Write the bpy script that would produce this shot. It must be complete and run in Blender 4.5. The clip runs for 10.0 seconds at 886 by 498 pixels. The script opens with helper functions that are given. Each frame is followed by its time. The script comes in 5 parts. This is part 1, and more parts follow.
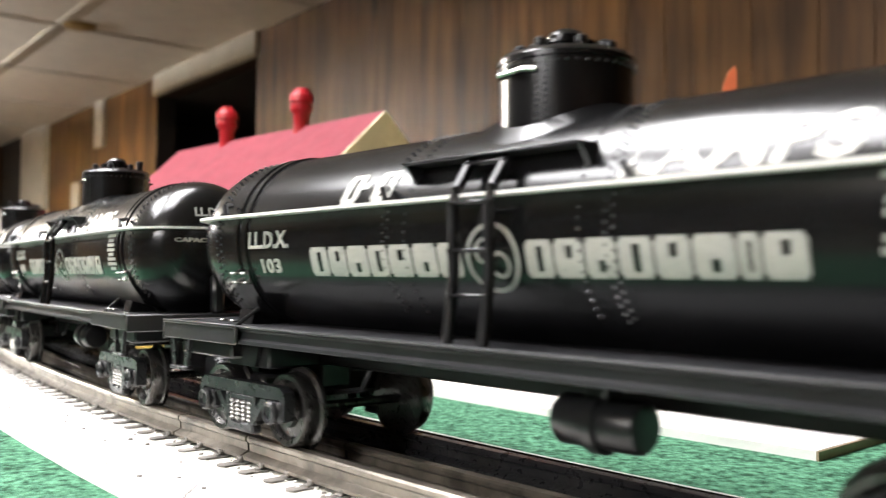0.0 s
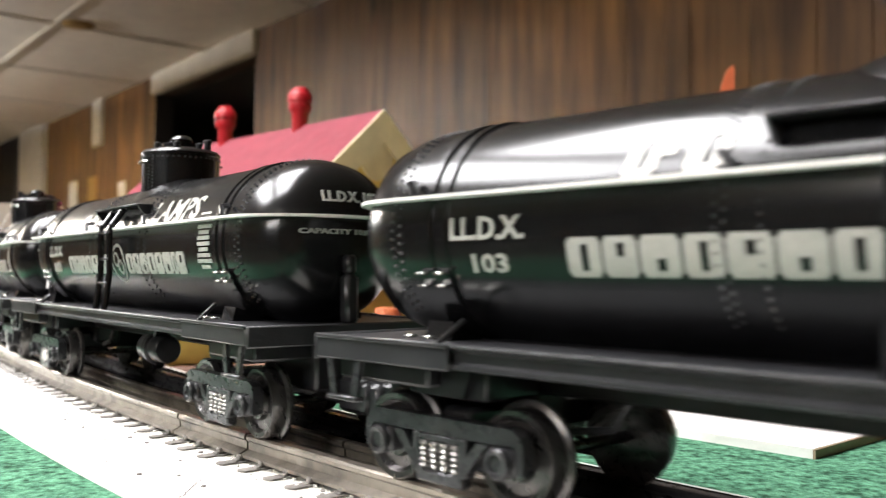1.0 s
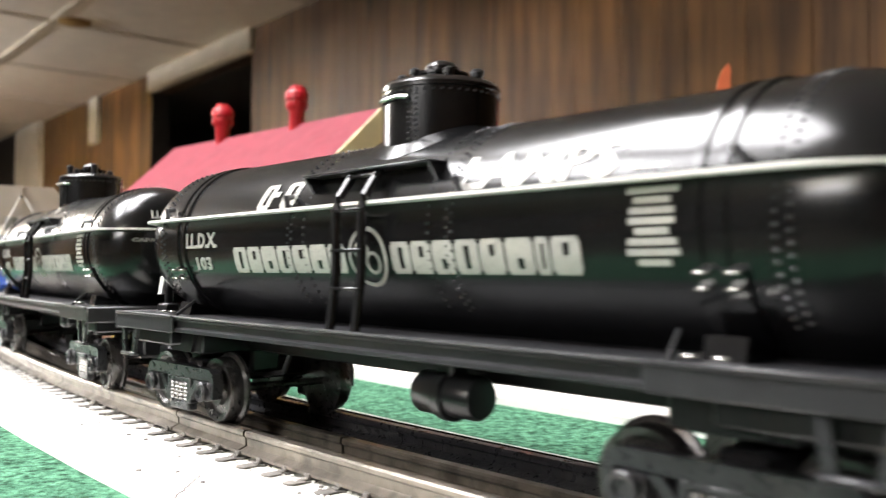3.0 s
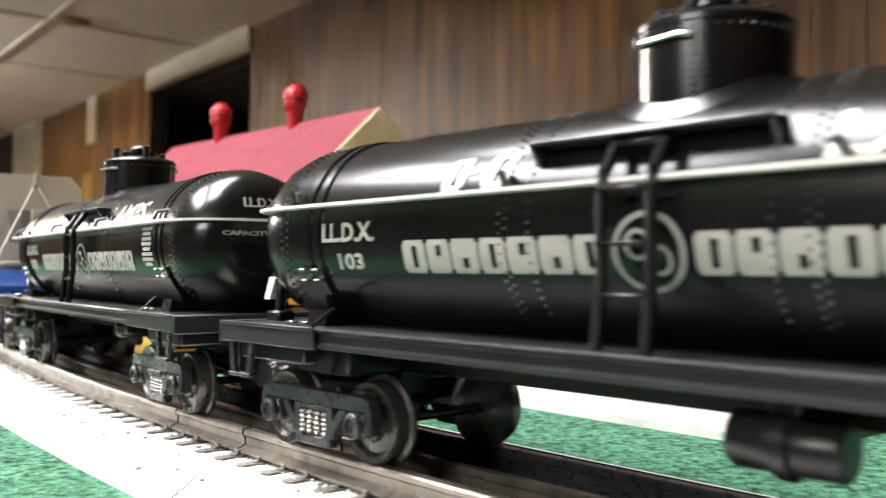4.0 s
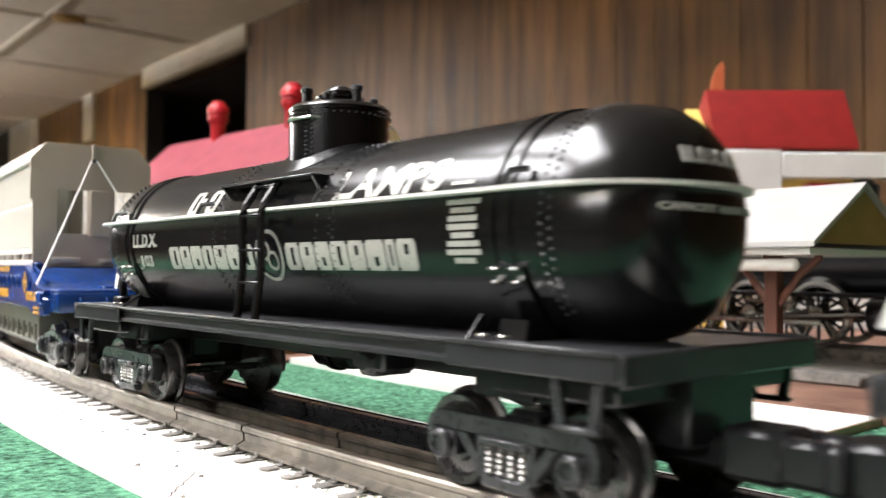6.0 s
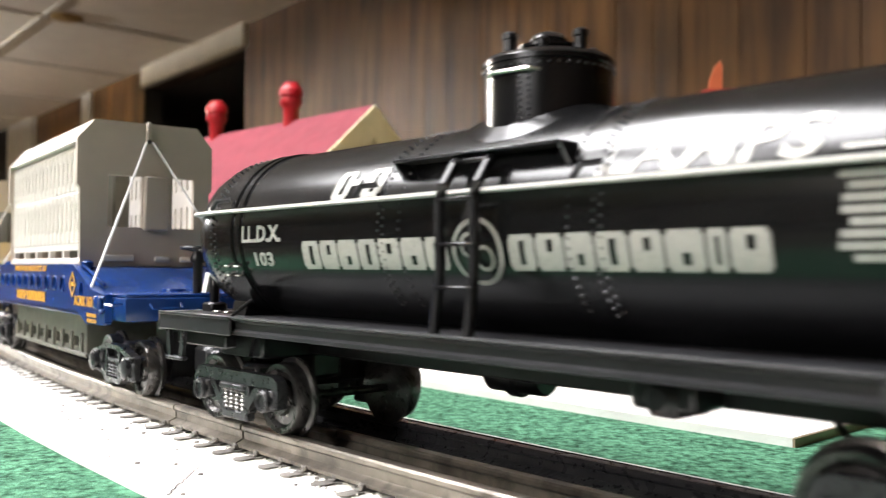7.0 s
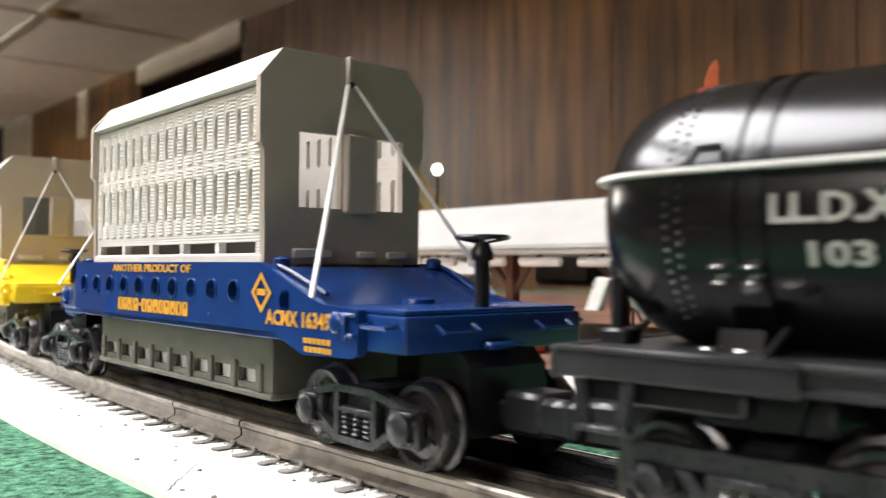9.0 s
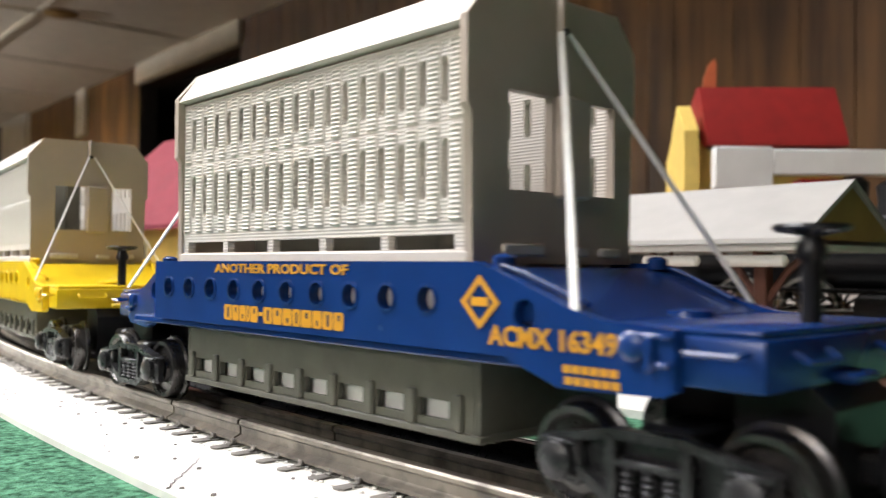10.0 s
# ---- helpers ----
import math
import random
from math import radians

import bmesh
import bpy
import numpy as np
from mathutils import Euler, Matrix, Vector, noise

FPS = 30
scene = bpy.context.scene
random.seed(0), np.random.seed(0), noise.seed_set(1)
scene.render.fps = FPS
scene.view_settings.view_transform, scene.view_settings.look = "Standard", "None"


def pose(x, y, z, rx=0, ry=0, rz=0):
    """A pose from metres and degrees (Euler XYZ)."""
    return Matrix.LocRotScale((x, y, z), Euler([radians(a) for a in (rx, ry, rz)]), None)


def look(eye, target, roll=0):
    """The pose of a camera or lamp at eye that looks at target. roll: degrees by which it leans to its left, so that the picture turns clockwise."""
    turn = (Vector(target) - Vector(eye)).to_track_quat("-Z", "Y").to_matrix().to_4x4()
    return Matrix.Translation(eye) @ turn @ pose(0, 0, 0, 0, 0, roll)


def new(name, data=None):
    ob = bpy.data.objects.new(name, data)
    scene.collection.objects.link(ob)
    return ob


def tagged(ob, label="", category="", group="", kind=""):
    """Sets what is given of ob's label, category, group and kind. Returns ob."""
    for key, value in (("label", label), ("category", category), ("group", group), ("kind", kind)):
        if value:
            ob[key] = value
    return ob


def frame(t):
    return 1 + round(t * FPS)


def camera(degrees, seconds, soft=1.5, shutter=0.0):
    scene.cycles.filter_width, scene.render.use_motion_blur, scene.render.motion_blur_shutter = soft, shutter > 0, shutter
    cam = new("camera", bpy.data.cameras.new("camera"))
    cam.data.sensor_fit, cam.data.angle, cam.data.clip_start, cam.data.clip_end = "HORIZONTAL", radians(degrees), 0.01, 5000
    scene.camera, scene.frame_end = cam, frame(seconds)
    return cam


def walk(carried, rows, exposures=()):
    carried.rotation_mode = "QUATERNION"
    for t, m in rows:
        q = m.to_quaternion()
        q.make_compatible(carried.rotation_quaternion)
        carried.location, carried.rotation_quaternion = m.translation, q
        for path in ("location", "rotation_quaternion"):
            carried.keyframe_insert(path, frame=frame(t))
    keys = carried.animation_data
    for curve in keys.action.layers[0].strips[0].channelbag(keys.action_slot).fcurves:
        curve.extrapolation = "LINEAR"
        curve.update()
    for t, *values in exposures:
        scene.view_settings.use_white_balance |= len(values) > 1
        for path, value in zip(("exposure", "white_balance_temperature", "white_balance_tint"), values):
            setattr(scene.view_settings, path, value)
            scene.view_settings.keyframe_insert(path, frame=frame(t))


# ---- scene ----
RZ = 0.95            # height of the rail tops over the room floor
EYE_H = 0.0419       # camera over the rail tops
RC, CX, CY = 2.5019, 1.8592, 1.8795   # radius and centre of the curved track

cam = camera(53.25, 10.0, soft=1.2, shutter=0.5)
cam.data.dof.use_dof, cam.data.dof.focus_distance, cam.data.dof.aperture_fstop = True, 0.23, 23.0


def heading(t):
    """Camera pose: it stands almost still, turning and sinking back a little."""
    yaw = -0.1035 * (t - 5.0)
    pitch = 1.442 - 0.065 * (t - 5.0)
    eye = Vector((0.0, -0.001 * (t - 5.0), RZ + EYE_H))
    way = Vector((-math.sin(radians(yaw)) * math.cos(radians(pitch)),
                  math.cos(radians(yaw)) * math.cos(radians(pitch)), math.sin(radians(pitch))))
    return look(eye, eye + way, 0.41)


walk(cam, [(t, heading(t)) for t in (0.0, 2.5, 5.0, 7.5, 10.0)],
     exposures=((0.0, -0.02), (1.5, -0.12), (3.0, 0.04), (4.5, -0.14), (5.5, -0.12), (7.0, -0.10), (8.0, -0.32), (9.0, -0.44), (10.0, -0.66)))


def along(arc, lat=0.0, z=0.0):
    """World place on the track: arc along it, lat outwards (towards the camera), z over the rail tops."""
    p = arc / RC
    return Vector((CX + (RC + lat) * math.sin(p), CY - (RC + lat) * math.cos(p), RZ + z))


def track_pose(arc, lat=0.0, z=0.0):
    """Local x along the travel, y away from the camera, z up."""
    p = along(arc, lat, z)
    return pose(p.x, p.y, p.z, 0, 0, math.degrees(arc / RC))


# ---- light ----
world = bpy.data.worlds.new("world")
scene.world = world
world.use_nodes = True
world.node_tree.nodes["Background"].inputs[0].default_value = (0.9, 0.85, 0.75, 1)
world.node_tree.nodes["Background"].inputs[1].default_value = 0.02


# ---- materials ----
def mat(name, base, rough=0.5, metal=0.0, vary=0.12, scale=40.0, bump=0.0, bump_scale=300.0, base2=None,
        coat=0.0, spec=0.5, random_amount=0.0, stretch=(1, 1, 1), rough_vary=0.12):
    m = bpy.data.materials.new(name)
    m.use_nodes = True
    nt = m.node_tree
    b = nt.nodes["Principled BSDF"]
    b.inputs["Metallic"].default_value = metal
    b.inputs["Coat Weight"].default_value = coat
    b.inputs["Specular IOR Level"].default_value = spec
    tc = nt.nodes.new("ShaderNodeTexCoord")
    mp = nt.nodes.new("ShaderNodeMapping")
    mp.inputs["Scale"].default_value = stretch
    nt.links.new(tc.outputs["Object"], mp.inputs["Vector"])
    n1 = nt.nodes.new("ShaderNodeTexNoise")
    n1.inputs["Scale"].default_value, n1.inputs["Detail"].default_value = scale, 6.0
    nt.links.new(mp.outputs[0], n1.inputs["Vector"])
    ramp = nt.nodes.new("ShaderNodeValToRGB")
    lo = [c * (1 - vary) for c in base]
    hi = [min(1.0, c * (1 + vary)) for c in (base2 or base)]
    ramp.color_ramp.elements[0].color, ramp.color_ramp.elements[1].color = (*lo, 1), (*hi, 1)
    ramp.color_ramp.elements[0].position, ramp.color_ramp.elements[1].position = 0.32, 0.68
    nt.links.new(n1.outputs["Fac"], ramp.inputs[0])
    colour = ramp.outputs[0]
    if random_amount:
        info = nt.nodes.new("ShaderNodeObjectInfo")
        mr = nt.nodes.new("ShaderNodeMapRange")
        mr.inputs["To Min"].default_value, mr.inputs["To Max"].default_value = 1 - random_amount, 1 + random_amount
        nt.links.new(info.outputs["Random"], mr.inputs["Value"])
        hs = nt.nodes.new("ShaderNodeHueSaturation")
        nt.links.new(mr.outputs[0], hs.inputs["Value"])
        nt.links.new(colour, hs.inputs["Color"])
        colour = hs.outputs[0]
    nt.links.new(colour, b.inputs["Base Color"])
    n2 = nt.nodes.new("ShaderNodeTexNoise")
    n2.inputs["Scale"].default_value, n2.inputs["Detail"].default_value = scale * 3.1, 4.0
    nt.links.new(mp.outputs[0], n2.inputs["Vector"])
    rr = nt.nodes.new("ShaderNodeMapRange")
    rr.inputs["To Min"].default_value = max(0.02, rough * (1 - rough_vary))
    rr.inputs["To Max"].default_value = min(1.0, rough * (1 + rough_vary))
    nt.links.new(n2.outputs["Fac"], rr.inputs["Value"])
    nt.links.new(rr.outputs[0], b.inputs["Roughness"])
    if bump:
        n3 = nt.nodes.new("ShaderNodeTexNoise")
        n3.inputs["Scale"].default_value, n3.inputs["Detail"].default_value = bump_scale, 5.0
        nt.links.new(mp.outputs[0], n3.inputs["Vector"])
        bp = nt.nodes.new("ShaderNodeBump")
        bp.inputs["Strength"].default_value, bp.inputs["Distance"].default_value = bump, 1.0 / bump_scale
        nt.links.new(n3.outputs["Fac"], bp.inputs["Height"])
        nt.links.new(bp.outputs[0], b.inputs["Normal"])
    return m


def add_ribs(m, per_metre):
    """Fine horizontal moulded ribs."""
    nt = m.node_tree
    tc = nt.nodes.new("ShaderNodeTexCoord")
    w = nt.nodes.new("ShaderNodeTexWave")
    w.bands_direction = "Z"
    w.inputs["Scale"].default_value = per_metre * 0.314 / 2
    w.inputs["Distortion"].default_value = 0.0
    bp = nt.nodes.new("ShaderNodeBump")
    bp.inputs["Strength"].default_value, bp.inputs["Distance"].default_value = 0.4, 0.0002
    nt.links.new(tc.outputs["Object"], w.inputs["Vector"])
    nt.links.new(w.outputs["Fac"], bp.inputs["Height"])
    nt.links.new(bp.outputs[0], nt.nodes["Principled BSDF"].inputs["Normal"])


def glow(name, colour, strength):
    m = bpy.data.materials.new(name)
    m.use_nodes = True
    b = m.node_tree.nodes["Principled BSDF"]
    b.inputs["Base Color"].default_value = (*colour, 1)
    b.inputs["Emission Color"].default_value = (*colour, 1)
    b.inputs["Emission Strength"].default_value = strength
    return m


M = dict(
    tank=mat("black_gloss_paint", (0.0075, 0.0075, 0.0080), 0.21, vary=0.2, scale=60, bump=0.0, spec=0.46, rough_vary=0.05),
    black=mat("black_plastic", (0.0095, 0.0095, 0.0105), 0.30, vary=0.25, scale=90, bump=0.05, bump_scale=1200, spec=0.40),
    satin=mat("satin_black_frame_paint", (0.026, 0.026, 0.028), 0.36, vary=0.25, scale=90, bump=0.08, bump_scale=1200, spec=0.45),
    iron=mat("dark_cast_metal", (0.032, 0.032, 0.034), 0.28, metal=0.2, vary=0.3, scale=150, bump=0.15, bump_scale=900, spec=0.40),
    wheel=mat("blackened_wheel_steel", (0.085, 0.081, 0.079), 0.28, metal=0.8, vary=0.3, scale=200, bump=0.05),
    letter=mat("cream_white_lettering", (0.43, 0.425, 0.39), 0.28, vary=0.06, scale=500, bump=0.05, bump_scale=2500),
    rail_line=mat("white_handrail_paint", (0.78, 0.77, 0.73), 0.4, vary=0.06, scale=300),
    rivet=mat("black_rivet_heads", (0.050, 0.050, 0.051), 0.17, vary=0.2, scale=500, spec=0.8),
    worn=mat("worn_bright_metal", (0.22, 0.215, 0.20), 0.28, metal=0.7, vary=0.2, scale=500),
    blue=mat("glossy_blue_plastic", (0.006, 0.036, 0.165), 0.26, vary=0.1, scale=60, bump=0.03, bump_scale=800, coat=0.1),
    yellow=mat("glossy_yellow_plastic", (0.80, 0.55, 0.012), 0.3, vary=0.06, scale=60, bump=0.03, bump_scale=800),
    ochre=mat("ochre_lettering", (0.62, 0.30, 0.02), 0.45, vary=0.06, scale=400),
    grey=mat("light_grey_plastic", (0.66, 0.625, 0.565), 0.42, vary=0.06, scale=60, bump=0.05, bump_scale=900),
    drab=mat("grey_green_plastic", (0.090, 0.086, 0.066), 0.45, vary=0.12, scale=70, bump=0.05, bump_scale=900),
    strap=mat("white_elastic_strap", (0.80, 0.79, 0.76), 0.6, vary=0.05, scale=600, bump=0.2, bump_scale=3000),
    railtop=mat("tarnished_rail_steel", (0.23, 0.205, 0.17), 0.32, metal=0.6, vary=0.3, scale=90, bump=0.05, stretch=(1, 1, 1)),
    bedding=mat("dark_bed_with_shade", (0.010, 0.009, 0.008), 0.65, vary=0.5, scale=120, bump=0.2, bump_scale=500, spec=0.0),
    tie=mat("weathered_grey_tie", (0.20, 0.185, 0.165), 0.7, vary=0.3, scale=200, bump=0.3, bump_scale=700, random_amount=0.25),
    white_bed=mat("white_painted_board", (0.80, 0.78, 0.73), 0.6, vary=0.05, scale=25, bump=0.2, bump_scale=500),
    carpet=mat("green_felt_carpet", (0.040, 0.120, 0.068), 0.95, vary=0.5, scale=380, bump=0.9, bump_scale=500, base2=(0.095, 0.235, 0.145), spec=0.05),
    board_edge=mat("raw_board_edge", (0.34, 0.25, 0.16), 0.7, vary=0.15, scale=80, bump=0.1),
    panel=mat("walnut_wall_panelling", (0.074, 0.033, 0.010), 0.48, vary=0.30, scale=2.5, bump=0.03, bump_scale=60, base2=(0.130, 0.062, 0.019), random_amount=0.22, stretch=(6, 6, 0.5), spec=0.30),
    groove=mat("dark_panel_groove", (0.040, 0.018, 0.007), 0.6),
    plaster=mat("pale_wall_paint", (0.55, 0.50, 0.40), 0.8, vary=0.06, scale=6),
    ceil=mat("off_white_ceiling_tile", (0.72, 0.66, 0.55), 0.85, vary=0.05, scale=9, bump=0.2, bump_scale=120),
    # near black: painted shade in the opening and doorway, also window panes
    dark=mat("dark_shade_and_panes", (0.02, 0.016, 0.012), 0.8),
    floor=mat("dark_brown_floor_carpet", (0.075, 0.058, 0.042), 0.9, vary=0.3, scale=30, bump=0.3),
    roof=mat("crimson_roof_card", (0.170, 0.018, 0.030), 0.85, vary=0.10, scale=50, bump=0.1, bump_scale=400),
    red=mat("bright_red_plastic", (0.33, 0.007, 0.013), 0.4, vary=0.08, scale=80),
    redroof=mat("deep_red_roof", (0.24, 0.008, 0.006), 0.6, vary=0.10, scale=60, bump=0.05),
    cream=mat("cream_house_wall", (0.68, 0.60, 0.36), 0.6, vary=0.08, scale=60),
    gold=mat("golden_yellow_wall", (0.72, 0.52, 0.13), 0.6, vary=0.10, scale=60),
    tan=mat("ochre_gable_board", (0.28, 0.17, 0.045), 0.6, vary=0.10, scale=60),
    white=mat("white_plastic", (0.76, 0.75, 0.72), 0.45, vary=0.04, scale=50),
    brown=mat("red_brown_post", (0.12, 0.045, 0.028), 0.5, vary=0.15, scale=90),
    silver=mat("polished_silver_metal", (0.55, 0.54, 0.50), 0.25, metal=0.9, vary=0.1, scale=90),
    orange=mat("orange_plastic", (0.50, 0.13, 0.05), 0.5, vary=0.08, scale=80),
    ribbed=mat("ribbed_grey_plastic", (0.70, 0.66, 0.60), 0.42, vary=0.06, scale=60, bump=0.05, bump_scale=900),
    awning=mat("greyed_white_roof_sheet", (0.38, 0.37, 0.35), 0.5, vary=0.06, scale=50),
    brick=mat("orange_red_toy_brick", (0.50, 0.10, 0.035), 0.6, vary=0.15, scale=120, random_amount=0.3),
    # the load's grey again, darkened and warmed for the shaded ends
    grey_shaded=mat("grey_plastic_with_shade", (0.47, 0.40, 0.33), 0.45, vary=0.06, scale=60, bump=0.05, bump_scale=900),
    paving=mat("red_brown_platform_sheet", (0.15, 0.065, 0.040), 0.7, vary=0.35, scale=25, bump=0.2, bump_scale=300, base2=(0.20, 0.11, 0.075)),
    globe=glow("lit_lamp_globe", (1.0, 0.93, 0.80), 9.0),
    diffuser=glow("lit_ceiling_diffuser", (1.0, 0.955, 0.90), 6.0),
)

add_ribs(M["ribbed"], 2500)


def add_grime(m, amount, scale, colour):
    """Blotches of settled dust and grease over the base colour."""
    nt = m.node_tree
    b = nt.nodes["Principled BSDF"]
    src = b.inputs["Base Color"].links[0].from_socket
    tc = nt.nodes.new("ShaderNodeTexCoord")
    n = nt.nodes.new("ShaderNodeTexNoise")
    n.inputs["Scale"].default_value, n.inputs["Detail"].default_value = scale, 8.0
    nt.links.new(tc.outputs["Object"], n.inputs["Vector"])
    r = nt.nodes.new("ShaderNodeMapRange")
    r.inputs["From Min"].default_value, r.inputs["From Max"].default_value = 0.48, 0.66
    r.inputs["To Min"].default_value, r.inputs["To Max"].default_value = 0.0, amount
    nt.links.new(n.outputs["Fac"], r.inputs["Value"])
    mx = nt.nodes.new("ShaderNodeMixRGB")
    mx.inputs[2].default_value = (*colour, 1)
    nt.links.new(r.outputs[0], mx.inputs[0])
    nt.links.new(src, mx.inputs[1])
    nt.links.new(mx.outputs[0], b.inputs["Base Color"])


add_grime(M["railtop"], 0.75, 130, (0.055, 0.048, 0.040))
add_grime(M["white_bed"], 0.22, 45, (0.52, 0.49, 0.43))
add_grime(M["drab"], 0.35, 160, (0.135, 0.130, 0.105))
add_grime(M["wheel"], 0.5, 300, (0.045, 0.040, 0.036))


def add_wood(m):
    """Broad board-to-board tone and dark knots over the grain."""
    nt = m.node_tree
    b = nt.nodes["Principled BSDF"]
    src = b.inputs["Base Color"].links[0].from_socket
    tc = nt.nodes.new("ShaderNodeTexCoord")
    mp = nt.nodes.new("ShaderNodeMapping")
    mp.inputs["Scale"].default_value = (3.2, 3.2, 1.1)
    nt.links.new(tc.outputs["Object"], mp.inputs["Vector"])
    v = nt.nodes.new("ShaderNodeTexVoronoi")
    v.inputs["Scale"].default_value = 1.6
    nt.links.new(mp.outputs[0], v.inputs["Vector"])
    r = nt.nodes.new("ShaderNodeMapRange")
    r.inputs["From Min"].default_value, r.inputs["From Max"].default_value = 0.03, 0.22
    r.inputs["To Min"].default_value, r.inputs["To Max"].default_value = 0.25, 1.0
    nt.links.new(v.outputs["Distance"], r.inputs["Value"])
    n = nt.nodes.new("ShaderNodeTexNoise")
    n.inputs["Scale"].default_value, n.inputs["Detail"].default_value = 1.3, 3.0
    nt.links.new(tc.outputs["Object"], n.inputs["Vector"])
    r2 = nt.nodes.new("ShaderNodeMapRange")
    r2.inputs["From Min"].default_value, r2.inputs["From Max"].default_value = 0.3, 0.7
    r2.inputs["To Min"].default_value, r2.inputs["To Max"].default_value = 0.55, 1.35
    nt.links.new(n.outputs["Fac"], r2.inputs["Value"])
    mul = nt.nodes.new("ShaderNodeMath")
    mul.operation = "MULTIPLY"
    nt.links.new(r.outputs[0], mul.inputs[0])
    nt.links.new(r2.outputs[0], mul.inputs[1])
    hs = nt.nodes.new("ShaderNodeHueSaturation")
    nt.links.new(mul.outputs[0], hs.inputs["Value"])
    nt.links.new(src, hs.inputs["Color"])
    nt.links.new(hs.outputs[0], b.inputs["Base Color"])


add_wood(M["panel"])


# ---- mesh helpers ----
def box(bm, lo, hi, bevel=0.0, seg=1):
    r = bmesh.ops.create_cube(bm, size=1.0)
    c = [(a + b) / 2 for a, b in zip(lo, hi)]
    s = [abs(b - a) for a, b in zip(lo, hi)]
    for v in r["verts"]:
        v.co = Vector((v.co.x * s[0] + c[0], v.co.y * s[1] + c[1], v.co.z * s[2] + c[2]))
    if bevel:
        edges = list({e for v in r["verts"] for e in v.link_edges})
        bmesh.ops.bevel(bm, geom=edges, offset=min(bevel, min(s) * 0.45), segments=seg, affect="EDGES", profile=0.5)
    return bm


def lathe(bm, profile, axis="z", n=24, at=(0, 0, 0), close=True):
    """Turn (radius, height) pairs round an axis."""
    rings = []
    for r, h in profile:
        ring = []
        for i in range(n):
            a = 2 * math.pi * i / n
            c, s = r * math.cos(a), r * math.sin(a)
            p = {"z": (c, s, h), "x": (h, c, s), "y": (s, h, c)}[axis]
            ring.append(bm.verts.new((p[0] + at[0], p[1] + at[1], p[2] + at[2])))
        rings.append(ring)
    for a, b in zip(rings, rings[1:]):
        for i in range(n):
            j = (i + 1) % n
            bm.faces.new((a[i], a[j], b[j], b[i]))
    if close:
        bm.faces.new(rings[0][::-1])
        bm.faces.new(rings[-1])
    return bm


def tube(bm, pts, r, n=8):
    """A round bar through points."""
    pts = [Vector(p) for p in pts]
    rings = []
    for i, p in enumerate(pts):
        d = (pts[min(i + 1, len(pts) - 1)] - pts[max(i - 1, 0)]).normalized()
        up = Vector((0, 0, 1)) if abs(d.z) < 0.9 else Vector((1, 0, 0))
        a = d.cross(up).normalized()
        b = d.cross(a)
        rings.append([bm.verts.new(p + r * (math.cos(2 * math.pi * k / n) * a + math.sin(2 * math.pi * k / n) * b)) for k in range(n)])
    for a, b in zip(rings, rings[1:]):
        for i in range(n):
            bm.faces.new((a[i], a[(i + 1) % n], b[(i + 1) % n], b[i]))
    bm.faces.new(rings[0][::-1])
    bm.faces.new(rings[-1])
    return bm


def prism(bm, outline, axis, lo, hi):
    """A 2-D outline pushed along an axis; outline pairs are the other two axes in xyz order."""
    def at(p, h):
        return {"x": (h, p[0], p[1]), "y": (p[0], h, p[1]), "z": (p[0], p[1], h)}[axis]
    a = [bm.verts.new(at(p, lo)) for p in outline]
    b = [bm.verts.new(at(p, hi)) for p in outline]
    n = len(outline)
    bm.faces.new(a)
    bm.faces.new(b[::-1])
    for i in range(n):
        bm.faces.new((a[i], b[i], b[(i + 1) % n], a[(i + 1) % n]))
    return bm


def mesh_of(name, bm, material, smooth=True):
    bmesh.ops.recalc_face_normals(bm, faces=bm.faces)
    me = bpy.data.meshes.new(name)
    bm.to_mesh(me)
    bm.free()
    if smooth:
        me.shade_smooth()
        me.set_sharp_from_angle(angle=radians(38))
    me.materials.append(M[material])
    return me


def part(name, bm, material, parent, label="", smooth=True):
    ob = new(name, mesh_of(name, bm, material, smooth))
    ob.parent = parent
    if label:
        tagged(ob, label)
    return ob


def thing(name, label, category, m=None, group="", kind=""):
    ob = new(name)
    ob.empty_display_size = 0.02
    if m is not None:
        ob.matrix_world = m
    return tagged(ob, label, category, group, kind)


def solid(name, bm, material, label, category="", kind="", m=None, smooth=True, group=""):
    ob = new(name, mesh_of(name, bm, material, smooth))
    if m is not None:
        ob.matrix_world = m
    return tagged(ob, label, category, group, kind)


def B():
    return bmesh.new()


def stud(bm, at, out, r, h):
    """A small domed rivet head that stands out of a surface."""
    up = Vector((0, 0, 1)) if abs(out.z) < .9 else Vector((1, 0, 0))
    a = out.cross(up).normalized()
    b = out.cross(a)
    ring = [[bm.verts.new(at + out * d + q * (a * math.cos(k * math.pi / 3) + b * math.sin(k * math.pi / 3))) for k in range(6)]
            for q, d in ((r, -.0001), (r * .85, h * .55), (r * .4, h))]
    for p, q in zip(ring, ring[1:]):
        for k in range(6):
            bm.faces.new((p[k], p[(k + 1) % 6], q[(k + 1) % 6], q[k]))
    bm.faces.new(ring[-1])


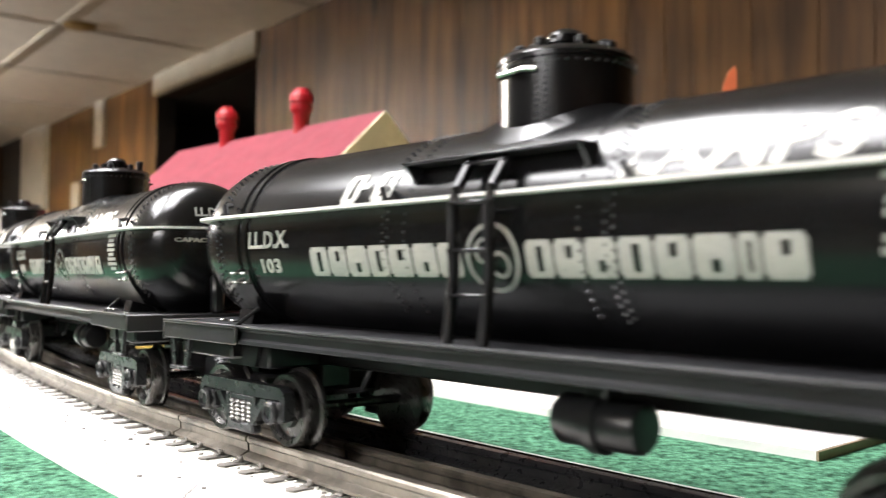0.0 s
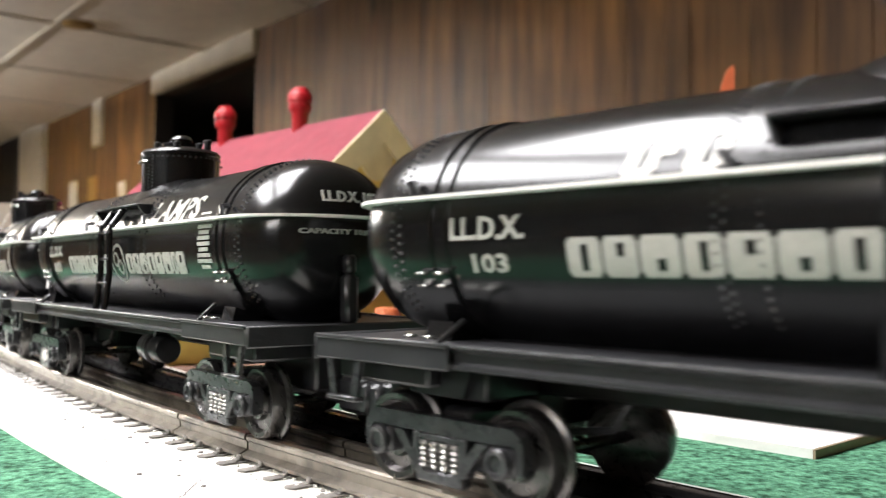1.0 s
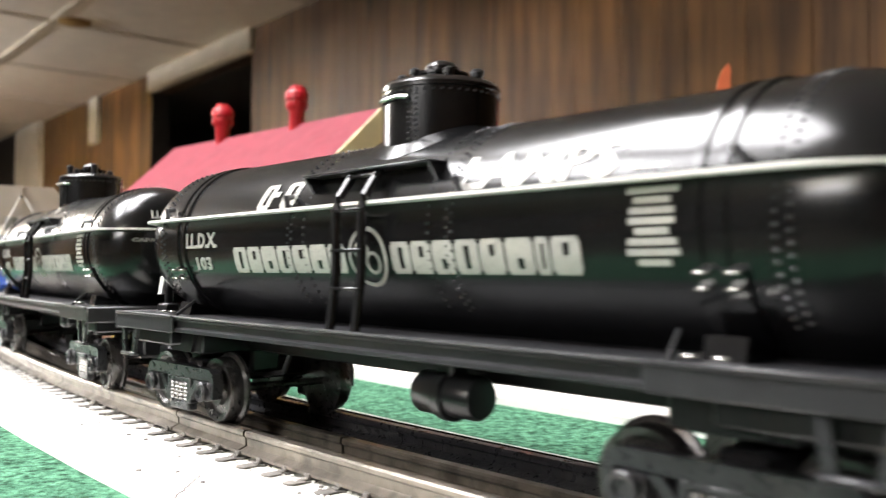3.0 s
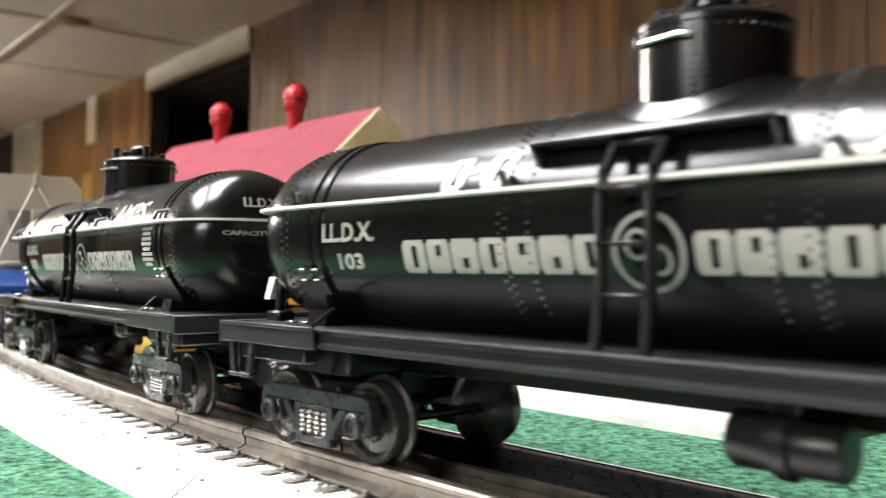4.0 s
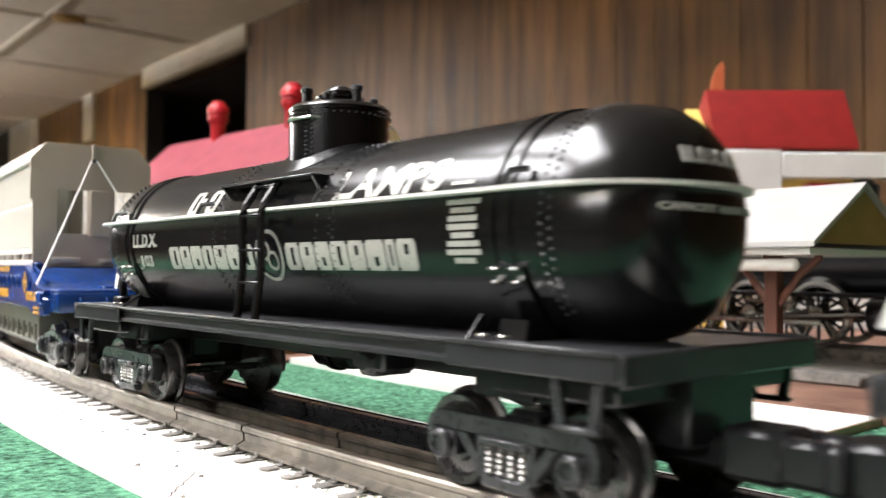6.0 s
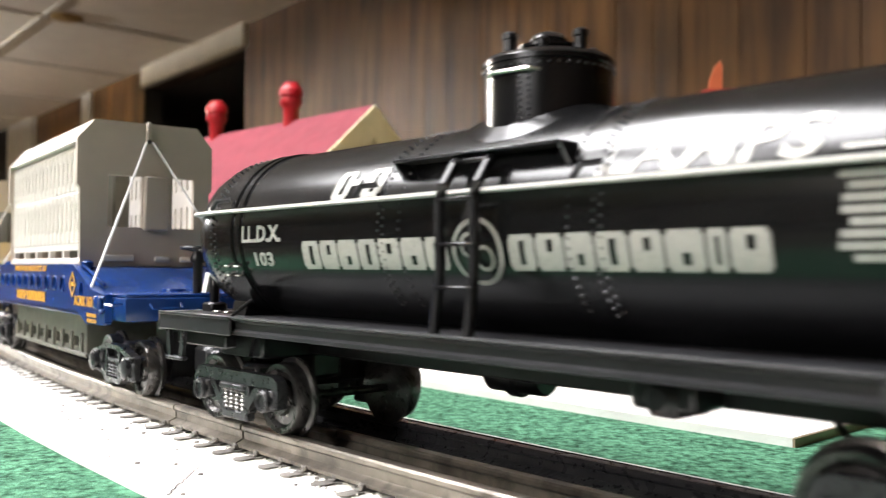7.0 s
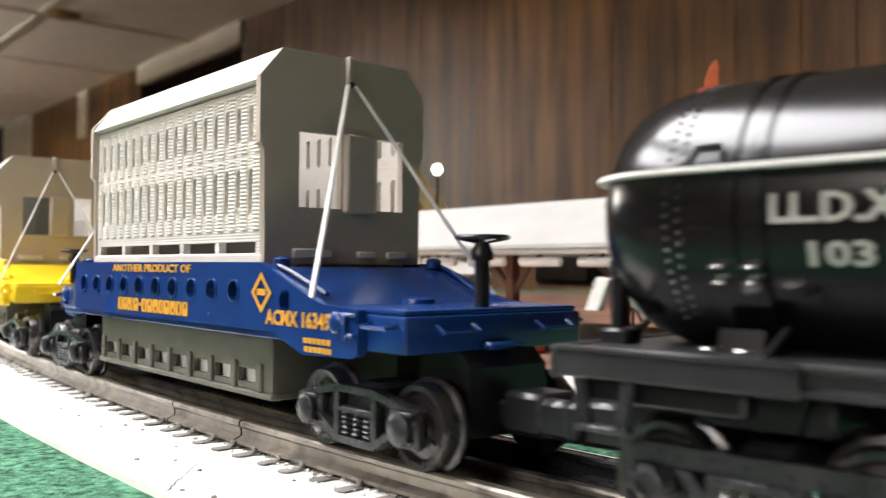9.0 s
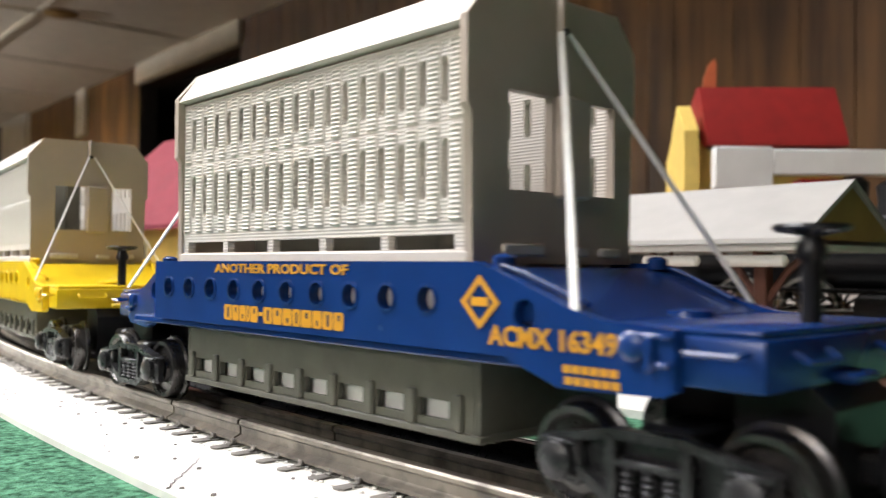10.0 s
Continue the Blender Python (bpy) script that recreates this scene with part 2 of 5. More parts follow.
def text_mesh(bm, words, height, width, depth, put):
    """Letters of the built-in font, height by width, bent through put(u, v, d)."""
    cu = bpy.data.curves.new("letters", "FONT")
    cu.body, cu.extrude, cu.resolution_u, cu.offset = words, 0.01, 2, 0.028
    ob = bpy.data.objects.new("letters", cu)
    me = bpy.data.meshes.new_from_object(ob)
    xs = [v.co.x for v in me.vertices]
    ys = [v.co.y for v in me.vertices]
    x0, x1, y0, y1 = min(xs), max(xs), min(ys), max(ys)
    vs = [bm.verts.new(put((v.co.x - x0) / (x1 - x0) * width, (v.co.y - y0) / (y1 - y0) * height,
                           depth if v.co.z > 0 else -0.0002)) for v in me.vertices]
    for p in me.polygons:
        try:
            bm.faces.new([vs[i] for i in p.vertices])
        except ValueError:
            pass
    bpy.data.objects.remove(ob)
    bpy.data.meshes.remove(me)
    return bm


def blocks(bm, widths, height, width, gap, depth, put, kind=0):
    """One plain upright block that stands for a letter of a trade name; kind -1 is a solid bar."""
    a, b = 0.0, width
    if kind < 0:
        pieces = [(a, b, 0, height)]
    else:
        w, h = b - a, height
        # a plain block with rounded-off corners and one narrow window, high, low or over its whole height
        lo, hi = ((.17, .83), (.52, .84), (.16, .46))[kind % 3]
        e = .07 * w
        pieces = [(a + e, b - e, 0, .10 * h), (a, b, .10 * h, lo * h), (a, a + .42 * w, lo * h, hi * h), (b - .36 * w, b, lo * h, hi * h), (a, b, hi * h, .90 * h), (a + e, b - e, .90 * h, h)]
        pieces = [q for q in pieces if q[3] - q[2] > 1e-6]
    for (x0, x1, y0, y1) in pieces:
        m = max(1, int((y1 - y0) / 0.0012))
        lo = [[bm.verts.new(put(x, y0 + (y1 - y0) * j / m, depth)) for x in (x0, x1)] for j in range(m + 1)]
        for p, q in zip(lo, lo[1:]):
            bm.faces.new((p[0], p[1], q[1], q[0]))
    return bm


# ---- the room ----
WD = Vector((0.6374, -0.7705))        # along the panelled wall, towards the right
WN = Vector((0.7705, 0.6374))         # behind the wall
W0 = Vector((-0.62, 4.30))
CEIL = 2.34


def wall_box(bm, s0, s1, z0, z1, d0, d1, bevel=0.0):
    box(bm, (s0, d0, z0), (s1, d1, z1), bevel)


WALL_M = Matrix(((WD.x, WN.x, 0, W0.x), (WD.y, WN.y, 0, W0.y), (0, 0, 1, 0), (0, 0, 0, 1)))


def build_room():
    bm = B()
    box(bm, (-9.0, -4.0, -0.1), (5.0, 10.0, 0.0))
    solid("floor", bm, "floor", "dark brown carpeted room floor", kind="structure")
    bm = B()
    box(bm, (-9.0, -4.0, CEIL), (5.0, 10.5, CEIL + 0.1))
    solid("ceiling", bm, "ceil", "off-white tiled ceiling with thin seams", kind="structure")
    # the panelled wall with its wide dark opening
    wall = thing("wall_north", "unseen wall, panelled dark to dim reflections with vertical grooves", "wall", WALL_M, kind="structure")
    bm = B()
    box(bm, (-0.727, 0.02, 0), (6.5, 0.12, CEIL))
    box(bm, (-6.5, 0.02, 0), (-2.19, 0.12, CEIL))
    box(bm, (-2.19, 0.02, 2.21), (-0.727, 0.12, CEIL))
    part("backing", bm, "groove", wall)
    rnd = random.Random(4)
    for lo, hi, z0 in ((-0.727, 6.5, 0.0), (-6.5, -2.19, 0.0)):
        s = lo
        while s < hi - 0.03:
            w = min(rnd.choice((0.10, 0.15, 0.20, 0.13)), hi - s)
            bm = B()
            box(bm, (s + 0.0008, 0.0, z0), (s + w - 0.0008, 0.02, CEIL), 0.0015)
            part("panel", bm, "panel", wall, smooth=False)
            s += w
    bm = B()
    box(bm, (-2.19, -0.03, 2.21), (-0.70, 0.02, CEIL))
    part("header", bm, "plaster", wall, "pale painted header board")
    # thin facing that paints the opening's sides as shaded
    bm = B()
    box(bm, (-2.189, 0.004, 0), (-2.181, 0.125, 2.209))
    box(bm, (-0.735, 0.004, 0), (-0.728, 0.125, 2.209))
    part("opening_lining", bm, "dark", wall, "sides of the opening, painted dark for shade")
    # the space behind the opening, its shade painted on walls and slab
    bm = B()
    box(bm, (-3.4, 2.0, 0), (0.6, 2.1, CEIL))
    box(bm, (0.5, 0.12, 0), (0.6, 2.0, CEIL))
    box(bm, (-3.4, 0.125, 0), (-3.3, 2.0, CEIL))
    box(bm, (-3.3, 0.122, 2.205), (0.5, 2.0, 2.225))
    solid("wall_recess", bm, "dark", "walls and slab behind the opening, painted dark for shade", kind="structure", m=WALL_M)
    bm = B()
    box(bm, (-6.6, -9.0, 0), (-6.5, 0.1, CEIL))
    solid("wall_west", bm, "panel", "dark panelled end wall", kind="structure", m=WALL_M)
    # unseen walls, kept dark so the tanks mirror less of the room
    bm = B()
    box(bm, (-6.5, -9.0, 0), (6.5, -8.9, CEIL))
    solid("wall_south", bm, "panel", "unseen wall, panelled dark to dim reflections", kind="structure", m=WALL_M)
    bm = B()
    box(bm, (6.5, -9.0, 0), (6.6, 0.1, CEIL))
    solid("wall_east", bm, "panel", "unseen wall, panelled dark to dim reflections", kind="structure", m=WALL_M)


build_room()


def at_wall(s0, s1, z0, z1, thick, name, material, label, category):
    bm = B()
    box(bm, (s0, -thick, z0), (s1, -0.001, z1), .002)
    return solid(name, bm, material, label, category, m=WALL_M)


at_wall(-3.42, -3.22, 1.98, 2.34, .03, "wall_sign", "plaster", "pale hanging sign plate on the panelled wall", "sign")
at_wall(-4.05, -3.85, 1.45, 1.75, .012, "poster", "plaster", "small pale poster on the panelled wall", "poster")
at_wall(-3.55, -3.36, 1.45, 1.75, .012, "poster", "tan", "small ochre poster on the panelled wall", "poster")
at_wall(-2.86, -2.72, 1.44, 1.66, .012, "poster", "plaster", "small pale poster on the panelled wall", "poster")
at_wall(-5.55, -4.75, 0.0, 2.34, .05, "door_frame", "plaster", "pale painted door frame", "door frame")
# flat sheet, its near black stands for the dark inside the doorway
at_wall(-6.45, -5.55, 0.0, 2.34, .02, "dark_door", "dark", "near-black sheet for the dark doorway at the wall's end", "door")
bm = B()
lathe(bm, [(.085, 0.0), (.085, -.012), (.06, -.02), (.01, -.021)], "z", 28)
solid("smoke_alarm", bm, "tan", "round brownish ceiling disc", "ceiling fitting", m=pose(-2.02, 4.74, CEIL))
for d in (-0.9, -2.1, -3.3):
    bm = B()
    box(bm, (-6.5, d - .012, CEIL - .008), (6.5, d + .012, CEIL - .0005))
    solid("ceiling_seam", bm, "plaster", "thin metal seam of the tiled ceiling", kind="structure", m=WALL_M)
for q in (-4.9, -3.7, -2.5, -1.3, -.1):
    bm = B()
    box(bm, (q - .012, -8.9, CEIL - .008), (q + .012, 0.0, CEIL - .001))
    solid("ceiling_seam", bm, "plaster", "thin metal seam of the tiled ceiling", kind="structure", m=WALL_M)


def fill_light(x, y, w, l, watts, turn, upward):
    """An added, unseen hung fitting: fill light downwards and, by upward, on to the ceiling."""
    z = CEIL - 0.30
    t = thing("fill_light", "added unseen hanging fill light with a lit diffuser", "lamp", pose(x, y, z, 0, 0, turn), group="ceiling lights")
    bm = B()
    for x0, x1, y0, y1 in ((-w / 2 - .02, w / 2 + .02, -l / 2 - .02, -l / 2), (-w / 2 - .02, w / 2 + .02, l / 2, l / 2 + .02),
                           (-w / 2 - .02, -w / 2, -l / 2, l / 2), (w / 2, w / 2 + .02, -l / 2, l / 2)):
        box(bm, (x0, y0, -0.02), (x1, y1, 0.04), 0.003)
    part("frame", bm, "white", t)
    bm = B()
    box(bm, (-w / 2, -l / 2, -0.004), (w / 2, l / 2, 0.004))
    part("diffuser", bm, "diffuser", t)
    for k in (-1, 1):
        bm = B()
        tube(bm, [(k * w * .4, 0, 0.004), (k * w * .4, 0, 0.30)], 0.006)
        part("hanger", bm, "white", t)
    for up, share in ((0, 1.0), (180, upward)):
        data = bpy.data.lights.new("fill_light", "AREA")
        data.shape, data.size, data.size_y, data.energy, data.color = "RECTANGLE", w, l, watts * share, LAMP
        new("fill_light_beam", data).matrix_world = pose(x, y, z + (0.01 if up else -0.01), up, 0, turn)


LAMP = (0.962, 0.952, 0.992)


def troffer(x, y, w, l, watts, turn):
    """A recessed ceiling panel right over the near track."""
    t = thing("ceiling_panel_light", "square white recessed ceiling light with a lit diffuser", "lamp", pose(x, y, CEIL - 0.012, 0, 0, turn), group="ceiling panel lights")
    bm = B()
    rect = ((-w / 2 - .03, w / 2 + .03, -l / 2 - .03, -l / 2), (-w / 2 - .03, w / 2 + .03, l / 2, l / 2 + .03), (-w / 2 - .03, -w / 2, -l / 2, l / 2), (w / 2, w / 2 + .03, -l / 2, l / 2))
    for x0, x1, y0, y1 in rect:
        box(bm, (x0, y0, -.006), (x1, y1, .012), .002)
    part("frame", bm, "white", t)
    part("diffuser", box(B(), (-w / 2, -l / 2, 0), (w / 2, l / 2, .006)), "diffuser", t)
    data = bpy.data.lights.new("ceiling_panel_light", "AREA")
    data.shape, data.size, data.size_y, data.energy, data.color = "RECTANGLE", w, l, watts, LAMP
    new("ceiling_panel_beam", data).matrix_world = pose(x, y, CEIL - 0.02, 0, 0, turn)


troffer(-0.72, 0.38, 0.60, 1.20, 55, -12)
troffer(-1.50, 0.62, 0.60, 1.20, 56, -12)
# added out of view to brighten the ceiling and the left wall
fill_light(-4.7, 4.5, 1.8, 0.6, 195, -50, 6.0)
# added behind the camera as fill for the near sides
fill_light(-2.2, -1.9, 1.6, 0.6, 85, -20, 1.0)


# ---- the table ----
def ring_sheet(bm, a0, a1, l0, l1, z0, z1, n=60):
    """A curved strip that follows the track, l0 nearer the centre."""
    rows = []
    for i in range(n + 1):
        a = a0 + (a1 - a0) * i / n
        rows.append([bm.verts.new(along(a, l, z)) for l, z in ((l0, z0), (l1, z0), (l1, z1), (l0, z1))])
    for p, q in zip(rows, rows[1:]):
        for k in range(4):
            bm.faces.new((p[k], p[(k + 1) % 4], q[(k + 1) % 4], q[k]))
    bm.faces.new(rows[0])
    bm.faces.new(rows[-1][::-1])
    return bm


def ring_profile(bm, a0, a1, prof, n):
    """A cross-section (lat, z) swept along the track."""
    rows = [[bm.verts.new(along(a0 + (a1 - a0) * i / n, l, z)) for l, z in prof] for i in range(n + 1)]
    m = len(prof)
    for p, q in zip(rows, rows[1:]):
        for k in range(m):
            bm.faces.new((p[k], p[(k + 1) % m], q[(k + 1) % m], q[k]))
    bm.faces.new(rows[0])
    bm.faces.new(rows[-1][::-1])
    return bm


BED = -0.0070      # top of the white roadbed
FELT = -0.0088     # top of the green carpet
A0, A1 = -4.1, -1.35


def build_table():
    table = thing("layout_table", "large plywood table that carries the model railway", "table")
    bm = B()
    ring_sheet(bm, A0, A1, -1.2, 0.128, -0.045, FELT - 0.0018)
    part("tabletop", bm, "board_edge", table)
    for arc, lat in ((-3.9, .07), (-2.3, -.05), (-1.45, .07), (-3.9, -1.1), (-2.7, -1.1), (-1.45, -1.1)):
        p = along(arc, lat)
        bm = B()
        box(bm, (p.x - .04, p.y - .04, 0.0), (p.x + .04, p.y + .04, RZ - 0.045), .004)
        part("leg", bm, "board_edge", table)
    bm = B()
    ring_sheet(bm, A0, A1, 0.0556, 0.124, FELT - 0.0018, FELT)
    solid("carpet_front", bm, "carpet", "green felt carpet before the track", kind="structure")
    bm = B()
    ring_sheet(bm, A0, A1, -1.2, -0.0480, FELT - 0.0018, FELT)
    solid("carpet_back", bm, "carpet", "green felt carpet behind the track", kind="structure")
    bed = thing("roadbed", "white painted roadbed board with a fine crack", "roadbed", kind="structure")
    bm = B()
    ring_sheet(bm, A0, A1, -0.0480, 0.0555, FELT - 0.0018, BED)
    part("board", bm, "white_bed", bed)
    # the crack, a thin ragged dark line across the shoulder
    rnd = random.Random(8)
    bm = B()
    n = 16
    left, right = [], []
    for i in range(n + 1):
        k = i / n
        arc, lat = -2.1215 - .0235 * k + rnd.uniform(-.0007, .0007), .0545 - .0200 * k
        w = .00032 * (1 - .6 * k)
        left.append(bm.verts.new(along(arc - w, lat, BED + .0002)))
        right.append(bm.verts.new(along(arc + w, lat, BED + .0002)))
    for i in range(n):
        bm.faces.new((left[i], right[i], right[i + 1], left[i + 1]))
    part("crack", bm, "groove", bed)
    # white board on the far side, with its sawn end
    bm = B()
    ring_sheet(bm, -2.365, -2.062, -0.168, -0.108, FELT, -0.0060)
    b2 = solid("platform_board", bm, "white_bed", "white board lying on the green carpet", "board")
    bm = B()
    ring_sheet(bm, -2.062, -2.0612, -0.168, -0.108, FELT, -0.0062, 1)
    part("sawn_end", bm, "board_edge", b2, "raw brown sawn end")
    bm = B()
    ring_sheet(bm, -3.6, -2.366, -0.167, -0.0485, FELT, -0.0072)
    solid("trackside_sheet", bm, "paving", "dark red-brown sheet beside the far track", "sheet")
    block = thing("trackside_block", "pale yellow block lying across the brown sheet", "block", track_pose(-2.400, 0, -.0072))
    part("body", box(B(), (-.110, .0500, 0), (0, .1640, .0210), .0015, 2), "gold", block)
    part("cover", box(B(), (-.112, .0490, .0210), (.002, .1650, .0232), .0006), "cream", block, "cream cover sheet")
    bm = B()
    ring_sheet(bm, -3.6, -2.03, -1.19, -0.168, FELT, -0.0045)
    solid("station_platform", bm, "paving", "low red-brown platform sheet behind the white board", "platform")


build_table()


def build_track():
    t = thing("railway_track", "three-rail model railway track on dark ties", "track", kind="structure")
    # rails in lengths with open joints
    for lat, top, joints in ((0.0178, 0.0, (-2.1968, -2.1540)), (0.0, -0.0012, (-2.135,)), (-0.0178, 0.0, (-2.18,))):
        cuts = [A0, *joints, A1]
        for a, b in zip(cuts, cuts[1:]):
            bm = B()
            prof = [(-.0012, 0), (.0012, 0), (.0016, -.0005), (.0016, -.0014), (.0009, -.0020), (.0008, -.0040), (.0030, -.0050 - top), (.0030, -.0058 - top),
                    (-.0030, -.0058 - top), (-.0030, -.0050 - top), (-.0008, -.0040), (-.0009, -.0020), (-.0016, -.0014), (-.0016, -.0005)]
            ring_profile(bm, a + .0005, b - .0005, [(lat + y, top + z) for y, z in prof], 110)
            # the far rail gets a darker metal in place of its shade
            part("rail", bm, "iron" if lat < 0 else "railtop", t, "far rail, its shaded side put into a darker metal" if lat < 0 else "")
    # dark bed; its near black also paints the shade beyond the rails
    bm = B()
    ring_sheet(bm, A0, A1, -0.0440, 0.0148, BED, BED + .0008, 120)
    part("track_bed", bm, "bedding", t, "dark track bed strip, shade behind the rails in its colour")
    # ties with a forked end and spike heads
    bm = B()
    out = [(-.0020, -.0190), (-.0025, -.0206), (-.0017, -.0216), (-.0018, -.0262), (-.0006, -.0268), (.0010, -.0266), (.0020, -.0258), (.0017, -.0216), (.0025, -.0205), (.0020, -.0190),
           (.0022, .0010), (-.0022, .0010)]
    prism(bm, out, "z", BED + .0001, BED + .0005)
    box(bm, (-.0012, -.0222, BED + .0004), (.0012, -.0209, BED + .0010), .0003)
    box(bm, (-.0009, -.0212, BED + .0004), (.0009, -.0198, BED + .0020), .0003)
    me = mesh_of("tie", bm, "tie")
    a, rnd = -3.1, random.Random(3)
    while a < -1.75:
        ob = new("tie", me)
        ob.parent = t
        ob.matrix_world = track_pose(a + rnd.uniform(-.0004, .0004)) @ pose(0, rnd.uniform(-.0008, .0008), 0, 0, 0, rnd.uniform(-2, 2))
        a += 0.0114


build_track()


def build_grit():
    """Crumbs of white plaster and dirt along the rail foot and on the shoulder."""
    rnd = random.Random(21)
    for name, material, label, count, lats in (("plaster_crumbs", "white_bed", "white plaster crumbs along the rail", 420, (.0195, .0275)), ("dirt_specks", "tie", "dark specks of dirt on the white shoulder", 130, (.019, .052))):
        bm = B()
        for _ in range(count):
            a, l = rnd.uniform(-2.6, -1.95), lats[0] + (lats[1] - lats[0]) * rnd.random() ** 2
            r = rnd.uniform(.0002, .0006)
            p = along(a, l, BED + r * .3)
            box(bm, (p.x - r, p.y - r * rnd.uniform(.6, 1.2), p.z - r * .6), (p.x + r, p.y + r, p.z + r * .6), r * .3)
        solid(name, bm, material, label, kind="stuff")


build_grit()


# ---- the train ----
def wheelset(name, parent, x):
    bm = B()
    for s in (-1, 1):
        lathe(bm, [(0.0012, s * 0.0200), (0.0040, s * 0.0200), (0.0044, s * 0.0188), (0.0066, s * 0.0186), (0.0074, s * 0.0198),
                   (0.0086, s * 0.0200), (0.0089, s * 0.0196), (0.0091, s * 0.0162), (0.0102, s * 0.0158), (0.0102, s * 0.0148),
                   (0.0070, s * 0.0146), (0.0012, s * 0.0146)], "y", 32)
    lathe(bm, [(0.0012, -0.0146), (0.0012, 0.0146)], "y", 10)
    ob = part(name, bm, "wheel", parent)
    ob.location = (x, 0, 0.0091)
    return ob


def side_frame(bm, s, half):
    """Cast side frame of a truck, s its side (-1 near the camera)."""
    y0, y1 = s * 0.0205, s * 0.0235
    lo, hi = min(y0, y1), max(y0, y1)
    h = half
    half_arch = [(h + .0048, .0072), (h + .0050, .0118), (h + .0042, .0139), (h + .0022, .0150)]
    inner = [(h - .0034, .0118), (h + .0026, .0120), (h + .0034, .0108), (h + .0034, .0072)]
    prism(bm, [(-x, z) for x, z in half_arch] + half_arch[::-1] + inner[::-1] + [(-x, z) for x, z in inner], "y", lo, hi)
    prism(bm, [(-h + .0035, .0115), (-h + .0062, .0115), (-.0035, .0042), (-.0062, .0042)], "y", lo, hi)
    prism(bm, [(h - .0035, .0115), (h - .0062, .0115), (.0035, .0042), (.0062, .0042)], "y", lo, hi)
    box(bm, (-.0064, lo, .0022), (.0064, hi, .0048), .0006)
    for k in (-1, 1):
        box(bm, (k * .0062 - .0012, lo, .0045), (k * .0062 + .0012, hi, .0118), .0004)
    for k in (-1, 1):
        a, b = sorted((s * .0200, s * .0240))
        box(bm, (k * h - .0032, a, .0066), (k * h + .0032, b, .0116), .0007)
        lathe(bm, [(.0029, s * .0200), (.0029, s * .0249), (.0024, s * .0254), (.0017, s * .0252), (.0015, s * .0247)], "y", 18, (k * h, 0, .0089))
    box(bm, (-.0060, lo, .0102), (.0060, hi + (.001 if s > 0 else 0), .0118), .0004)


WHEELSETS = []


def truck(parent, x, half=0.0162):
    bm = B()
    box(bm, (-.004, -.019, .0095), (.004, .019, .0165), .001)
    box(bm, (-.009, -.005, .012), (.009, .005, .0215), .001)
    t = part("truck", bm, "black", parent)
    t.location = (x, 0, 0)
    for s in (-1, 1):
        b2 = B()
        side_frame(b2, s, half)
        part("side_frame", b2, "iron", t)
        for i in range(4):
            b3 = B()
            prof = []
            for q in range(5):
                prof += [(.0009, .0049 + q * .00105), (.0013, .0054 + q * .00105)]
            lathe(b3, prof + [(.0009, .0102)], "z", 8, (-.0042 + i * .0028, s * .0226, 0))
            part("spring", b3, "worn", t, "bright coil spring")
    for k in (-1, 1):
        WHEELSETS.append(wheelset("wheelset", t, k * half))
    return t


def coupler(parent, x, sgn):
    """Boxy knuckle coupler on its drawbar."""
    def bx(bm, x0, x1, y0, y1, z0, z1, bev):
        lo, hi = sorted((x + sgn * x0, x + sgn * x1))
        a, b = sorted((sgn * y0, sgn * y1))
        box(bm, (lo, a, z0), (hi, b, z1), bev)
    bm = B()
    bx(bm, -.030, .004, -.0036, .0036, .0090, .0140, .0008)
    bx(bm, .002, .0135, -.0060, .0052, .0080, .0168, .0012)
    bx(bm, .0120, .0205, -.0060, -.0018, .0085, .0162, .0012)
    bx(bm, .0110, .0150, .0030, .0072, .0085, .0162, .0010)
    part("coupler", bm, "black", parent)




TR, TZ, TH = 0.0226, 0.0508, 0.0990     # tank radius, axis height, half straight length
DK = 0.117                               # half length of the tank car's deck
CHORD = -0.0012                          # a straight car sits this far inside the curve


def on_tank(x0, z0, side=1, r=TR, slant=0.0):
    """Maps lettering on to one side of the tank: u along, v round the shell."""
    a0 = math.asin(max(-1, min(1, (z0 - TZ) / r)))

    def put(u, v, d):
        a = a0 + v / r
        return Vector((side * (x0 + u + slant * v), -side * (r + d) * math.cos(a), TZ + (r + d) * math.sin(a)))
    return put


CAP = [(max(.0004, TR * k / 12), .0180 * (1 - (k / 12) ** 3.3) ** .44) for k in range(12)] + [(TR * .985, .0036), (TR, -.001)]


